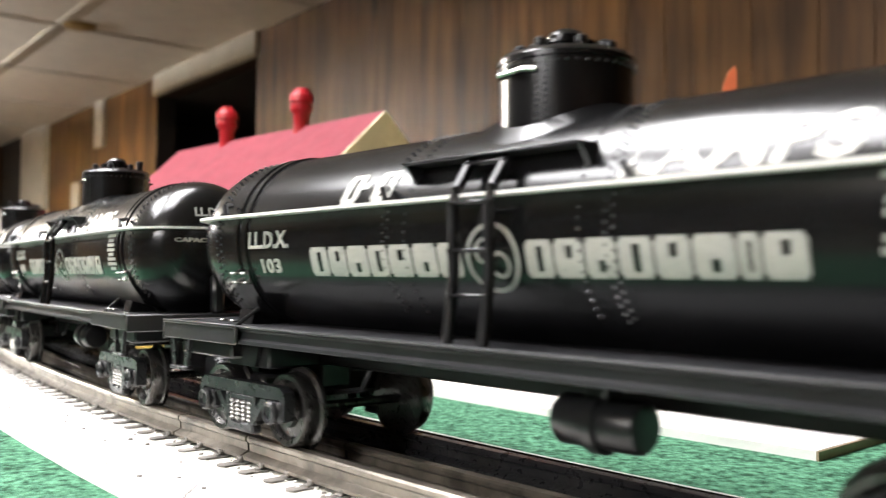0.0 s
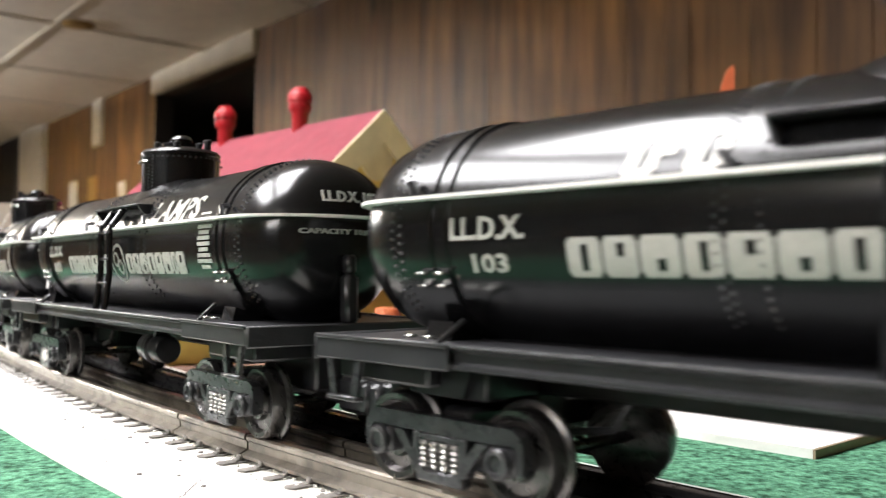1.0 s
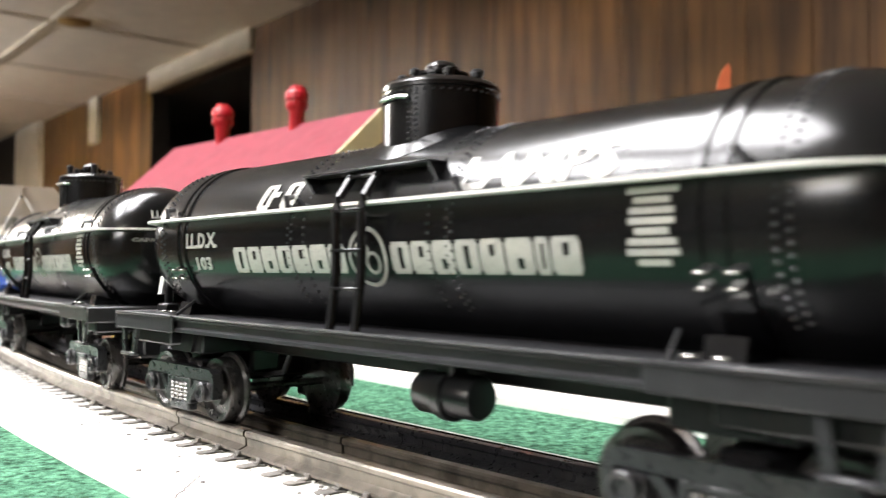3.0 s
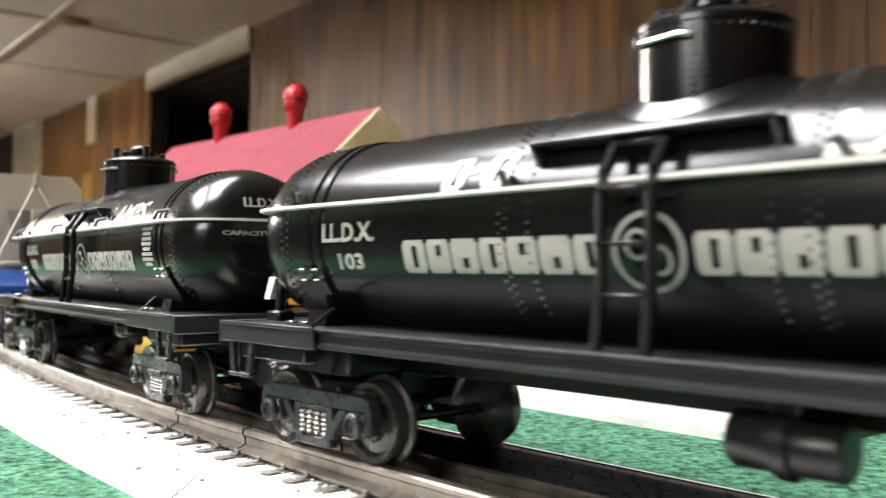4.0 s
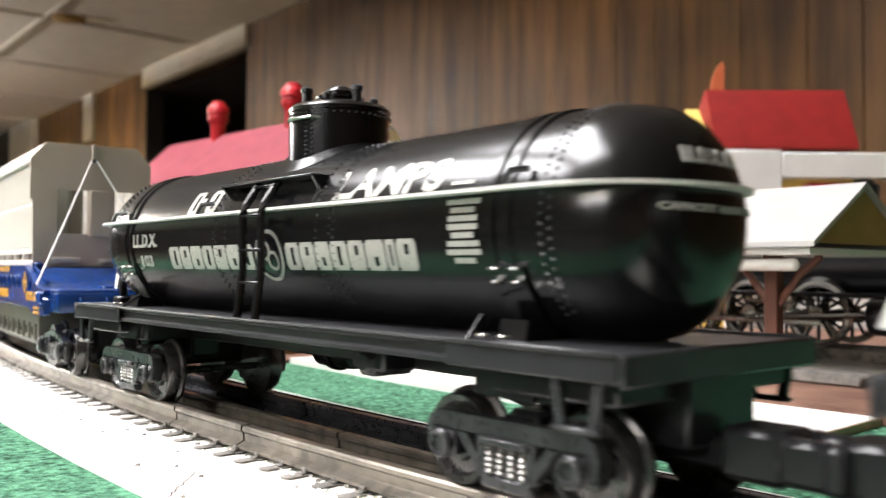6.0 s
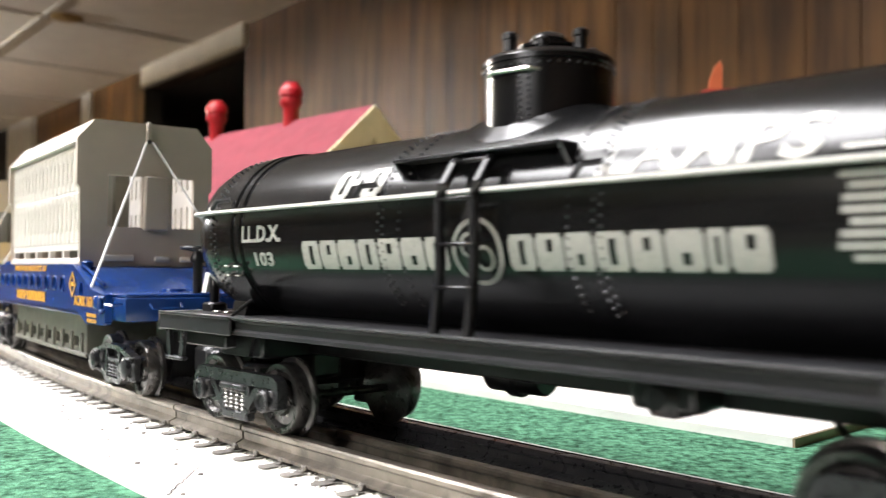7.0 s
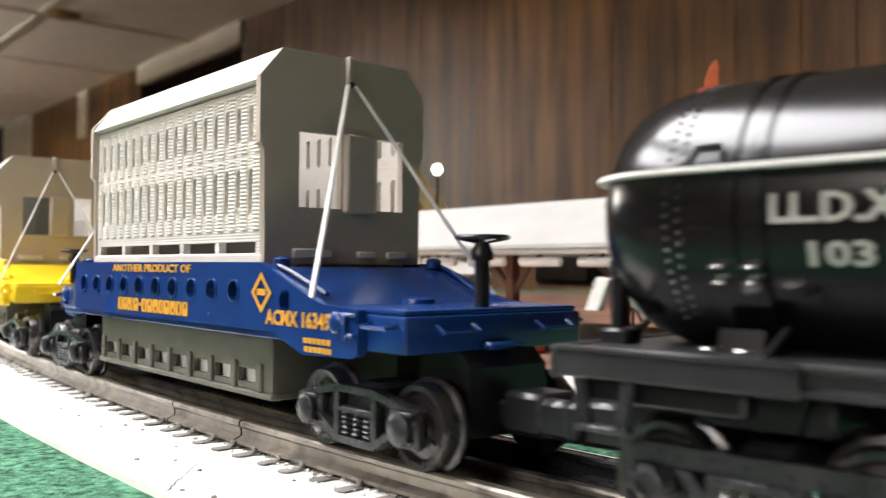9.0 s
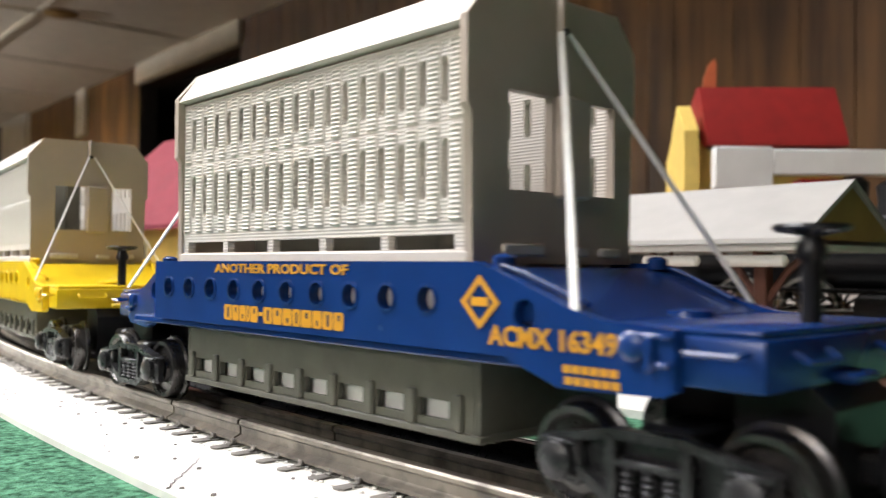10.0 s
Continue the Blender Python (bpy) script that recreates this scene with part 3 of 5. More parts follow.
def tank_car(label, stub=0, placard=0, e=-.0025):
    """e: how far the tank sits off the middle of its frame."""
    t = thing("tank_car", label, "railway car", group="black tank cars")
    prof = [(r, e - TH - h) for r, h in CAP]
    prof += [(TR, -TH * .5), (TR, 0), (TR, TH * .5)] + [(r, e + TH + h) for r, h in CAP[::-1]]
    bm = B()
    lathe(bm, prof, "x", 72, (0, 0, TZ))
    tank = part("tank", bm, "tank", t, "glossy black tank shell")
    for x in (e - .0888, e - .0845, e + .0845, e + .0888):
        bm = B()
        lathe(bm, [(TR, x - .0012), (TR + .0005, x - .0009), (TR + .0005, x + .0009), (TR, x + .0012)], "x", 72, (0, 0, TZ), False)
        part("band", bm, "tank", tank)
    # rivet rows
    bm = B()
    rows = [(x, 4.6) for x in (e - .0992, e - .0970, e + .0970, e + .0992, -.0305, -.0290, -.0235, .0215, .0270, .0285)]
    for j, (x, step) in enumerate(rows):
        for i in range(-10, 50):
            a = radians(i * step + (j % 2) * step / 2)
            stud(bm, Vector((x, -TR * math.cos(a), TZ + TR * math.sin(a))), Vector((0, -math.cos(a), math.sin(a))), .00042, .00034)
    tagged(part("rivets", bm, "rivet", tank, "rows of small rivet heads"), kind="stuff")
    # white running strip round the tank, a thin flat flange
    zz, n = .0567, 80
    bm = B()
    loops = [[], [], [], []]
    outline = []
    for k in (1, -1):
        for i in range(21):
            a = -math.pi / 2 + math.pi * i / 20
            outline.append((k * math.cos(a), k * math.sin(a), k))
    n = len(outline)
    for c, s, k in outline:
        xo, yo = e + k * .0985 + c * .0220, s * .0257
        xi, yi = e + k * .0985 + c * .0150, s * .0205
        for k, (x, y, z) in enumerate(((xo, yo, zz + .0004), (xo, yo, zz - .0003), (xi, yi, zz - .0003), (xi, yi, zz + .0004))):
            loops[k].append(bm.verts.new((x, y, z)))
    for k in range(4):
        for i in range(n):
            j = (i + 1) % n
            bm.faces.new((loops[k][i], loops[k][j], loops[(k + 1) % 4][j], loops[(k + 1) % 4][i]))
    part("running_strip", bm, "rail_line", t, "thin white strip round the tank")
    for s in (-1, 1):
        for x in (e - .0935, -.030, .030, e + .0905):
            bm = B()
            tube(bm, [(x, s * .0215, zz + .0035), (x + .002, s * .0245, zz + .0030), (x + .0035, s * .0250, zz + .0006)], .0007, 6)
            part("grab_iron", bm, "black", t)
    # dome
    T0 = TZ + TR
    bm = B()
    lathe(bm, [(.0136, T0 - .006), (.0136, T0 + .0100), (.0139, T0 + .0102), (.0139, T0 + .0112), (.0130, T0 + .0122), (.0090, T0 + .0133), (.0068, T0 + .0135)], "z", 48)
    dome = part("dome", bm, "tank", t, "black riveted dome on top of the tank")
    bm = B()
    lathe(bm, [(.0060, T0 + .0133), (.0060, T0 + .0143), (.0066, T0 + .0144), (.0066, T0 + .0151), (.0040, T0 + .0155), (.0040, T0 + .0166), (.0032, T0 + .0176), (.0018, T0 + .0182), (.0006, T0 + .0184)], "z", 28)
    part("lid", bm, "tank", dome)
    for i in range(7):
        a = radians(51.4 * i + 20)
        bm = B()
        hgt = .0146 + (.0022 if i in (1, 3) else 0)
        r = .0013 if i in (1, 3) else .0009
        lathe(bm, [(r, T0 + .0115), (r, T0 + hgt - .0012), (r + .0003, T0 + hgt - .001), (r + .0003, T0 + hgt), (r - .0004, T0 + hgt + .0005)], "z", 10, (.0092 * math.cos(a), .0092 * math.sin(a), 0))
        part("valve", bm, "black", dome)
    bm = B()
    for i in range(44):
        a = 2 * math.pi * i / 44
        stud(bm, Vector((.0136 * math.cos(a), .0136 * math.sin(a), T0 + .0092)), Vector((math.cos(a), math.sin(a), 0)), .0004, .00035)
    for i in range(11):
        for a0 in (-74, -66, 106, 114):
            a = radians(a0)
            p = Vector((.0136 * math.cos(a), .0136 * math.sin(a), T0 - .003 + i * .0012 + (.0006 if a0 in (-66, 114) else 0)))
            stud(bm, p, Vector((math.cos(a), math.sin(a), 0)), .0004, .00035)
    tagged(part("rivets", bm, "rivet", dome, "rows of small rivet heads"), kind="stuff")
    for s in (-1, 1):
        bm = B()
        tube(bm, [(-.008, s * .0098, T0 + .0075), (-.006, s * .0132, T0 + .0078), (.002, s * .0146, T0 + .0078), (.004, s * .0136, T0 + .0075)], .0005, 6)
        part("grab_iron", bm, "silver", dome)
    # flared skirt that blends the dome into the shell
    bm = B()
    n = 40
    inner, outer = [], []
    for i in range(n):
        a = 2 * math.pi * i / n
        xi, yi = .0136 * math.cos(a), .0136 * math.sin(a)
        xo, yo = .0185 * math.cos(a), .0158 * math.sin(a)
        inner.append(bm.verts.new((xi, yi, TZ + math.sqrt(TR ** 2 - yi ** 2) + .0016)))
        outer.append(bm.verts.new((xo, yo, TZ + math.sqrt(TR ** 2 - yo ** 2) + .0001)))
    for i in range(n):
        bm.faces.new((inner[i], outer[i], outer[(i + 1) % n], inner[(i + 1) % n]))
    part("dome_skirt", bm, "tank", dome)
    # walkway, ladder on each side
    for s in (-1, 1):
        bm = B()
        lo, hi = sorted((s * .0150, s * .0236))
        box(bm, (-.0225, lo, .0640), (.0225, hi, .0646), .0002)
        walkway = part("walkway", bm, "black", t)
        for x in (-.0222, .0222):
            b2 = B()
            prism(b2, [(s * .0170, .0640), (s * .0232, .0640), (s * .0206, .0606)], "x", x - .0004, x + .0004)
            part("bracket", b2, "black", walkway)
        bm = B()
        for x in (-.0046, .0046):
            tube(bm, [(x, s * .0214, .0641), (x, s * .0256, .0580), (x, s * .0264, .0555), (x, s * .0262, .0420), (x, s * .0278, .0290)], .0011, 8)
        ladder = part("ladder", bm, "tank", t)
        for z, y in ((.0628, .0226), (.0552, .0266), (.0466, .0265), (.0384, .0268)):
            b2 = B()
            box(b2, (-.0055, s * y - .0009, z - .0004), (.0055, s * y + .0009, z + .0004), .0002)
            part("rung", b2, "tank", ladder)
    # frame
    bm = B()
    box(bm, (-DK, -.0270, .0272), (DK, .0270, .0292), .0004)
    part("deck", bm, "satin", t)
    for s in (-1, 1):
        bm = B()
        ys = [(.0272, .0292), (.0288, .0293), (.0290, .0286), (.0281, .0280), (.0281, .0265), (.0290, .0260), (.0290, .0252), (.0272, .0248)]
        prism(bm, [(s * y, z) for y, z in ys], "x", -DK, DK)
        part("side_sill", bm, "satin", t)
        for y, z in ((.0292, .02930),):
            bm = B()
            tube(bm, [(-DK + .001, s * y, z), (DK - .001, s * y, z)], .0004, 8)
            part("sill_bead", bm, "satin", t)
        for k in (-1, 1):
            bm = B()
            lo, hi = sorted((k * DK, k * (DK - .039)))
            y0, y1 = sorted((s * .0291, s * .0300))
            box(bm, (lo, y0, .0248), (hi, y1, .0296), .0003)
            corner = part("corner_plate", bm, "satin", t)
            y0, y1 = sorted((s * .0299, s * .0305))
            part("plate_bead", box(B(), (lo, y0, .0289), (hi, y1, .0298), .0002), "satin", corner)
    for k in (-1, 1):
        lo, hi = sorted((k * DK, k * (DK + .0012)))
        bm = B()
        box(bm, (lo, -.0300, .0243), (hi, .0300, .0296), .0004)
        part("end_sill", bm, "satin", t)
        for s in (-1, 1):
            # stirrup step of flat bar
            bm = B()
            x0 = k * (DK - .0085)
            for dx in (-.0045, .0045):
                prism(bm, [(x0 + dx - .0010, .0246), (x0 + dx + .0010, .0246), (x0 + dx * .72 + .0010, .0175), (x0 + dx * .72 - .0010, .0175)], "y", s * .0290 - .0005, s * .0290 + .0005)
            box(bm, (x0 - .0048, s * .0290 - .0012, .0166), (x0 + .0048, s * .0290 + .0012, .0176), .0003)
            part("step", bm, "iron", t)
            # saddle strap and its bolts
            xs = e + k * .0880
            bm = B()
            pts = [(s * (TR + .0009) * math.cos(a), TZ + (TR + .0009) * math.sin(a)) for a in [radians(v) for v in range(-62, -18, 6)]]
            pts += [(s * (TR - .0004) * math.cos(a), TZ + (TR - .0004) * math.sin(a)) for a in [radians(v) for v in range(-22, -64, -6)]]
            prism(bm, pts, "x", xs - .0042, xs + .0042)
            prism(bm, [(s * .0105, .0286), (s * .0205, .0286), (s * .0195, .0330), (s * .0130, .0310)], "x", xs - .0035, xs + .0035)
            saddle = part("saddle", bm, "tank", t)
            for dx in (-.0026, .0026):
                for z, y in ((.0302, .0250), (.0398, .0215), (.0422, .0222)):
                    bm = B()
                    box(bm, (xs + dx - .0012, s * y - .0010, z - .0003), (xs + dx + .0012, s * y + .0009, z + .0003), .0002)
                    # silver metal here stands for the glints on the bolts
                    part("bolt", bm, "silver", saddle)
        coupler(t, k * DK, k)
    # diagonal braces at the deck corners
    for k in (-1, 1):
        for s in (-1, 1):
            bm = B()
            tube(bm, [(e + k * .0822, s * .0262, .0290), (e + k * .0806, s * .0205, .0335)], .0005, 6)
            part("brace", bm, "black", t)
    # brake gear below, on one side only
    bm = B()
    lathe(bm, [(.0030, -.0088), (.0040, -.0087), (.0045, -.0080), (.0045, -.0015), (.0054, -.0012), (.0054, .0012), (.0045, .0015), (.0045, .0080), (.0040, .0087), (.0030, .0088)], "x", 28, (.0210, -.0150, .0172))
    box(bm, (.0185, -.0175, .0205), (.0235, -.0125, .0275), .0006)
    part("brake_cylinder", bm, "black", t)
    bm = B()
    box(bm, (-.0465, .0100, .0195), (-.0345, .0200, .0272), .0008)
    box(bm, (-.0440, .0090, .0185), (-.0380, .0205, .0240), .0008)
    lathe(bm, [(.0022, .0080), (.0026, .0090), (.0026, .0205), (.0018, .0212)], "y", 12, (-.0405, 0, .0215))
    part("brake_valve", bm, "black", t)
    bm = B()
    tube(bm, [(-.0720, -.004, .0120), (-.0600, -.005, .0140), (-.0560, -.005, .0205)], .0008, 6)
    part("brake_rod", bm, "iron", t)
    bm = B()
    box(bm, (-DK + .02, -.0065, .0190), (DK - .02, .0065, .0272), .0005)
    part("centre_sill", bm, "black", t)
    for k in (-1, 1):
        bm = B()
        box(bm, (k * .0870 - .0105, -.0215, .0185), (k * .0870 + .0105, .0215, .0272), .0006)
        bolster = part("bolster", bm, "black", t)
        for y in (-.0222, .0222):
            b2 = B()
            prism(b2, [(k * .0870 - .009, .0272), (k * .0870 + .009, .0272), (k * .0870 + .006, .0190), (k * .0870 - .006, .0190)], "y", y - .0006, y + .0006)
            part("gusset", b2, "black", bolster)
        bm = B()
        lo, hi = sorted((k * (DK - .018), k * (DK - .0005)))
        box(bm, (lo, -.0105, .0125), (hi, .0105, .0270), .0008)
        part("coupler_pocket", bm, "black", t)
        lo, hi = sorted((k * (DK - .030), k * (DK - .003)))
        part("end_beam", box(B(), (lo, -.0262, .0206), (hi, .0262, .0271), .0006), "black", t)
    if stub:
        bm = B()
        x = stub * .1140
        box(bm, (min(x, x + stub * .004), -.0028, .0292), (max(x, x + stub * .004), .0012, .0420), .001)
        box(bm, (min(x, x + stub * .0035), -.0022, .0420), (max(x, x + stub * .0035), .0008, .0470), .0008)
        part("brake_housing", bm, "black", t)
    if placard:
        # retaining valve block with a leaning lever and a white tag
        k = placard
        x, yc = k * .1150, k * .0140
        bm = B()
        box(bm, (x - .0030, yc - .0026, .0288), (x + .0030, yc + .0026, .0318), .0006)
        box(bm, (x - .0012, yc - .0012, .0318), (x + .0012, yc + .0012, .0405), .0005)
        lever = part("valve_lever", bm, "black", t, "black valve block with a leaning lever")
        part("knob", lathe(B(), [(.0010, .0400), (.0019, .0408), (.0021, .0428), (.0012, .0442)], "z", 12, (x, yc, 0)), "black", lever)
        bm = B()
        prism(bm, [(x + k * .0066, .0345), (x + k * .0040, .0345), (x + k * .0018, .0400), (x + k * .0042, .0404)], "y", yc - .0008, yc + .0008)
        part("tag", bm, "strap", lever, "small white tag")
    for k in (-1, 1):
        truck(t, k * .0870)
    # lettering on both sides
    for m in (1, -1):
        for widths, x0, length in (((1, .95, 1.05, .95, 1.05, 1.05, .95), -.0575, .0505), ((.95, .95, .95, 1.0, .95, 1.05, .5, 1.0), .0095, .0507)):
            gap = .07
            k = length / (sum(widths) + gap * (len(widths) - 1))
            u = x0
            for i, w in enumerate(widths):
                bm = B()
                blocks(bm, (w,), .0068, w * k, 0, .00022, on_tank(u, .0418, m), i)
                part("letter_block", bm, "letter", tank)
                u += (w + gap) * k
        for w, u, h in ((.0062, -.0475, .0072), (.0026, -.0405, .0016), (.0068, -.0365, .0072)):
            bm = B()
            blocks(bm, (w,), h, w, 0, .00022, on_tank(u, .0576 + (.0030 if h < .003 else 0), m, slant=.25), 0 if h > .003 else -1)
            part("letter_block", bm, "letter", tank)
        bm = B()
        text_mesh(bm, "LAMPS", .0076, .0380, .00022, on_tank(.0285, .0577, m, slant=.22))
        part("lettering", bm, "letter", tank, "cream slanted word on the shell")
        bm = B()
        text_mesh(bm, "LL.D.X.", .0043, .0184, .00022, on_tank(-.0850, .0484, m))
        part("lettering", bm, "letter", tank, "small cream reporting mark")
        bm = B()
        text_mesh(bm, "103", .0037, .0088, .00022, on_tank(-.0798, .0424, m))
        part("lettering", bm, "letter", tank, "small cream car number")
        # round emblem of plain rings
        bm = B()
        put = on_tank(.0012, .0452, m)
        n = 32
        for r0, r1 in ((.0058, .0068), (.0020, .0029)):
            for cx, cy, q in (((0, 0, 1),) if r0 > .004 else ((-.0018, .0014, .9), (.0018, -.0012, .9))):
                ring = [[bm.verts.new(put(cx + q * r * math.cos(2 * math.pi * i / n), cy + q * r * math.sin(2 * math.pi * i / n), .00022)) for r in (r0, r1)] for i in range(n)]
                for i in range(n):
                    bm.faces.new((ring[i][0], ring[i][1], ring[(i + 1) % n][1], ring[(i + 1) % n][0]))
        part("emblem", bm, "letter", tank, "round cream emblem of plain rings")
        for w, dz in ((.0095, 0), (.0068, -.0016), (.0082, -.0032), (.0085, -.0048), (.0062, -.0064), (.0090, -.0080), (.0097, -.0096), (.0060, -.0112)):
            bm = B()
            put = on_tank(.0745 - w / 2, .0545 + dz, m)
            bm.faces.new([bm.verts.new(put(u, v, .0002)) for u, v in ((0, 0), (w, 0), (w, .0011), (0, .0011))])
            part("data_bar", bm, "letter", tank)
        bm = B()
        put = on_tank(.0700, .0585, m)
        bm.faces.new([bm.verts.new(put(u, v, .0002)) for u, v in ((0, 0), (.0065, 0), (.0065, .0007), (0, .0007))])
        part("data_bar", bm, "letter", tank)
    # words on the domed ends
    for k in (-1, 1):
        def face(y0, z0):
            def put(u, v, d):
                y, z = y0 + u, z0 + v
                r = math.hypot(y, z - TZ)
                h = CAP[0][1]
                for (ra, ha), (rb, hb) in zip(CAP, CAP[1:]):
                    if ra <= r <= rb:
                        h = ha + (hb - ha) * (r - ra) / (rb - ra)
                return Vector((e + k * (TH + h + d + .0003), k * y, z))
            return put
        bm = B()
        text_mesh(bm, "LL.D.X. 103", .0030, .0170, .0002, face(-.0075, .0606))
        part("lettering", bm, "letter", tank, "small cream reporting mark on the domed end")
        bm = B()
        text_mesh(bm, "CAPACITY 10,000 GAL", .0016, .0300, .0002, face(-.0140, .0520))
        part("lettering", bm, "letter", tank, "line of tiny cream words on the domed end")
    return t


def rect_plate(bm, lo, hi, y0, y1, holes):
    """An upright plate in x and z from y0 to y1 with rectangular holes (x0, x1, z0, z1), built of bars between them."""
    xs = sorted({lo[0], hi[0], *[h[0] for h in holes], *[h[1] for h in holes]})
    zs = sorted({lo[1], hi[1], *[h[2] for h in holes], *[h[3] for h in holes]})
    grid = {}

    def vert(i, j, y):
        if (i, j, y) not in grid:
            grid[i, j, y] = bm.verts.new((xs[i], y, zs[j]))
        return grid[i, j, y]

    def full(i, j):
        if not (0 <= i < len(xs) - 1 and 0 <= j < len(zs) - 1):
            return False
        cx, cz = (xs[i] + xs[i + 1]) / 2, (zs[j] + zs[j + 1]) / 2
        return not any(h[0] < cx < h[1] and h[2] < cz < h[3] for h in holes)
    for i in range(len(xs) - 1):
        for j in range(len(zs) - 1):
            if not full(i, j):
                continue
            for y in (y0, y1):
                bm.faces.new((vert(i, j, y), vert(i + 1, j, y), vert(i + 1, j + 1, y), vert(i, j + 1, y)))
            for di, dj, a, b in ((-1, 0, (i, j), (i, j + 1)), (1, 0, (i + 1, j), (i + 1, j + 1)), (0, -1, (i, j), (i + 1, j)), (0, 1, (i, j + 1), (i + 1, j + 1))):
                if not full(i + di, j + dj):
                    bm.faces.new((vert(*a, y0), vert(*b, y0), vert(*b, y1), vert(*a, y1)))
    return bm


def girder_plate(bm, outline, y0, y1, holes, r):
    """A flat side plate with round holes through it."""
    for y in (y0, y1):
        edges = []
        vs = [bm.verts.new((x, y, z)) for x, z in outline]
        edges += [bm.edges.new((vs[i], vs[(i + 1) % len(vs)])) for i in range(len(vs))]
        for hx, hz in holes:
            c = [bm.verts.new((hx + r * math.cos(2 * math.pi * i / 16), y, hz + r * math.sin(2 * math.pi * i / 16))) for i in range(16)]
            edges += [bm.edges.new((c[i], c[(i + 1) % 16])) for i in range(16)]
        bmesh.ops.triangle_fill(bm, edges=edges, use_beauty=True, normal=(0, -1 if y == min(y0, y1) else 1, 0))
    for loop in [outline] + [[(hx + r * math.cos(2 * math.pi * i / 16), hz + r * math.sin(2 * math.pi * i / 16)) for i in range(16)] for hx, hz in holes]:
        a = [bm.verts.new((x, y0, z)) for x, z in loop]
        b = [bm.verts.new((x, y1, z)) for x, z in loop]
        for i in range(len(loop)):
            j = (i + 1) % len(loop)
            bm.faces.new((a[i], a[j], b[j], b[i]))
    bmesh.ops.remove_doubles(bm, verts=bm.verts, dist=1e-6)
    return bm


def leaf_truck(parent, x):
    """Truck with a lattice side frame and springs, longer than the tank cars'."""
    half = .0176
    bm = B()
    box(bm, (-.005, -.019, .0095), (.005, .019, .0165), .001)
    box(bm, (-.010, -.005, .012), (.010, .005, .0225), .001)
    t = part("truck", bm, "black", parent)
    t.location = (x, 0, 0)
    for s in (-1, 1):
        lo, hi = sorted((s * .0205, s * .0236))
        b2 = B()
        h = half
        prism(b2, [(-h - .004, .0128), (-.007, .0158), (.007, .0158), (h + .004, .0128), (h + .004, .0112), (.007, .0142), (-.007, .0142), (-h - .004, .0112)], "y", lo, hi)
        prism(b2, [(-h - .004, .0115), (-.0072, .0030), (.0072, .0030), (h + .004, .0115), (h + .0015, .0118), (.0066, .0046), (-.0066, .0046), (-h - .0015, .0118)], "y", lo, hi)
        for k in (-1, 1):
            box(b2, (k * .0070 - .0010, lo, .0035), (k * .0070 + .0010, hi, .0150), .0003)
            box(b2, (k * h - .0042, lo, .0050), (k * h + .0042, hi, .0132), .0008)
            lathe(b2, [(.0034, s * .0230), (.0034, s * .0252), (.0024, s * .0258)], "y", 14, (k * h, 0, .0091))
        box(b2, (-.0062, lo, .0098), (.0062, hi, .0112), .0003)
        y0, y1 = sorted((s * .0200, s * .0209))
        prism(b2, [(-.0085, .0034), (.0085, .0034), (.0150, .0085), (.0160, .0132), (.0070, .0150), (-.0070, .0150), (-.0160, .0132), (-.0150, .0085)], "y", y0, y1)
        for k in (-1, 1):
            for z in (.0064, .0118):
                y0, y1 = sorted((s * .0234, s * .0246))
                box(b2, (k * h - .0036, y0, z), (k * h + .0036, y1, z + .0010), .0003)
        part("side_frame", b2, "iron", t)
        for i in range(3):
            b3 = B()
            xx = -.0040 + i * .0040
            prof = []
            for q in range(5):
                prof += [(.0010, .0048 + q * .0011), (.0016, .0053 + q * .0011)]
            lathe(b3, prof + [(.0010, .0102)], "z", 10, (xx, s * .0222, 0))
            part("spring", b3, "iron", t)
    for k in (-1, 1):
        WHEELSETS.append(wheelset("wheelset", t, k * half))
    return t


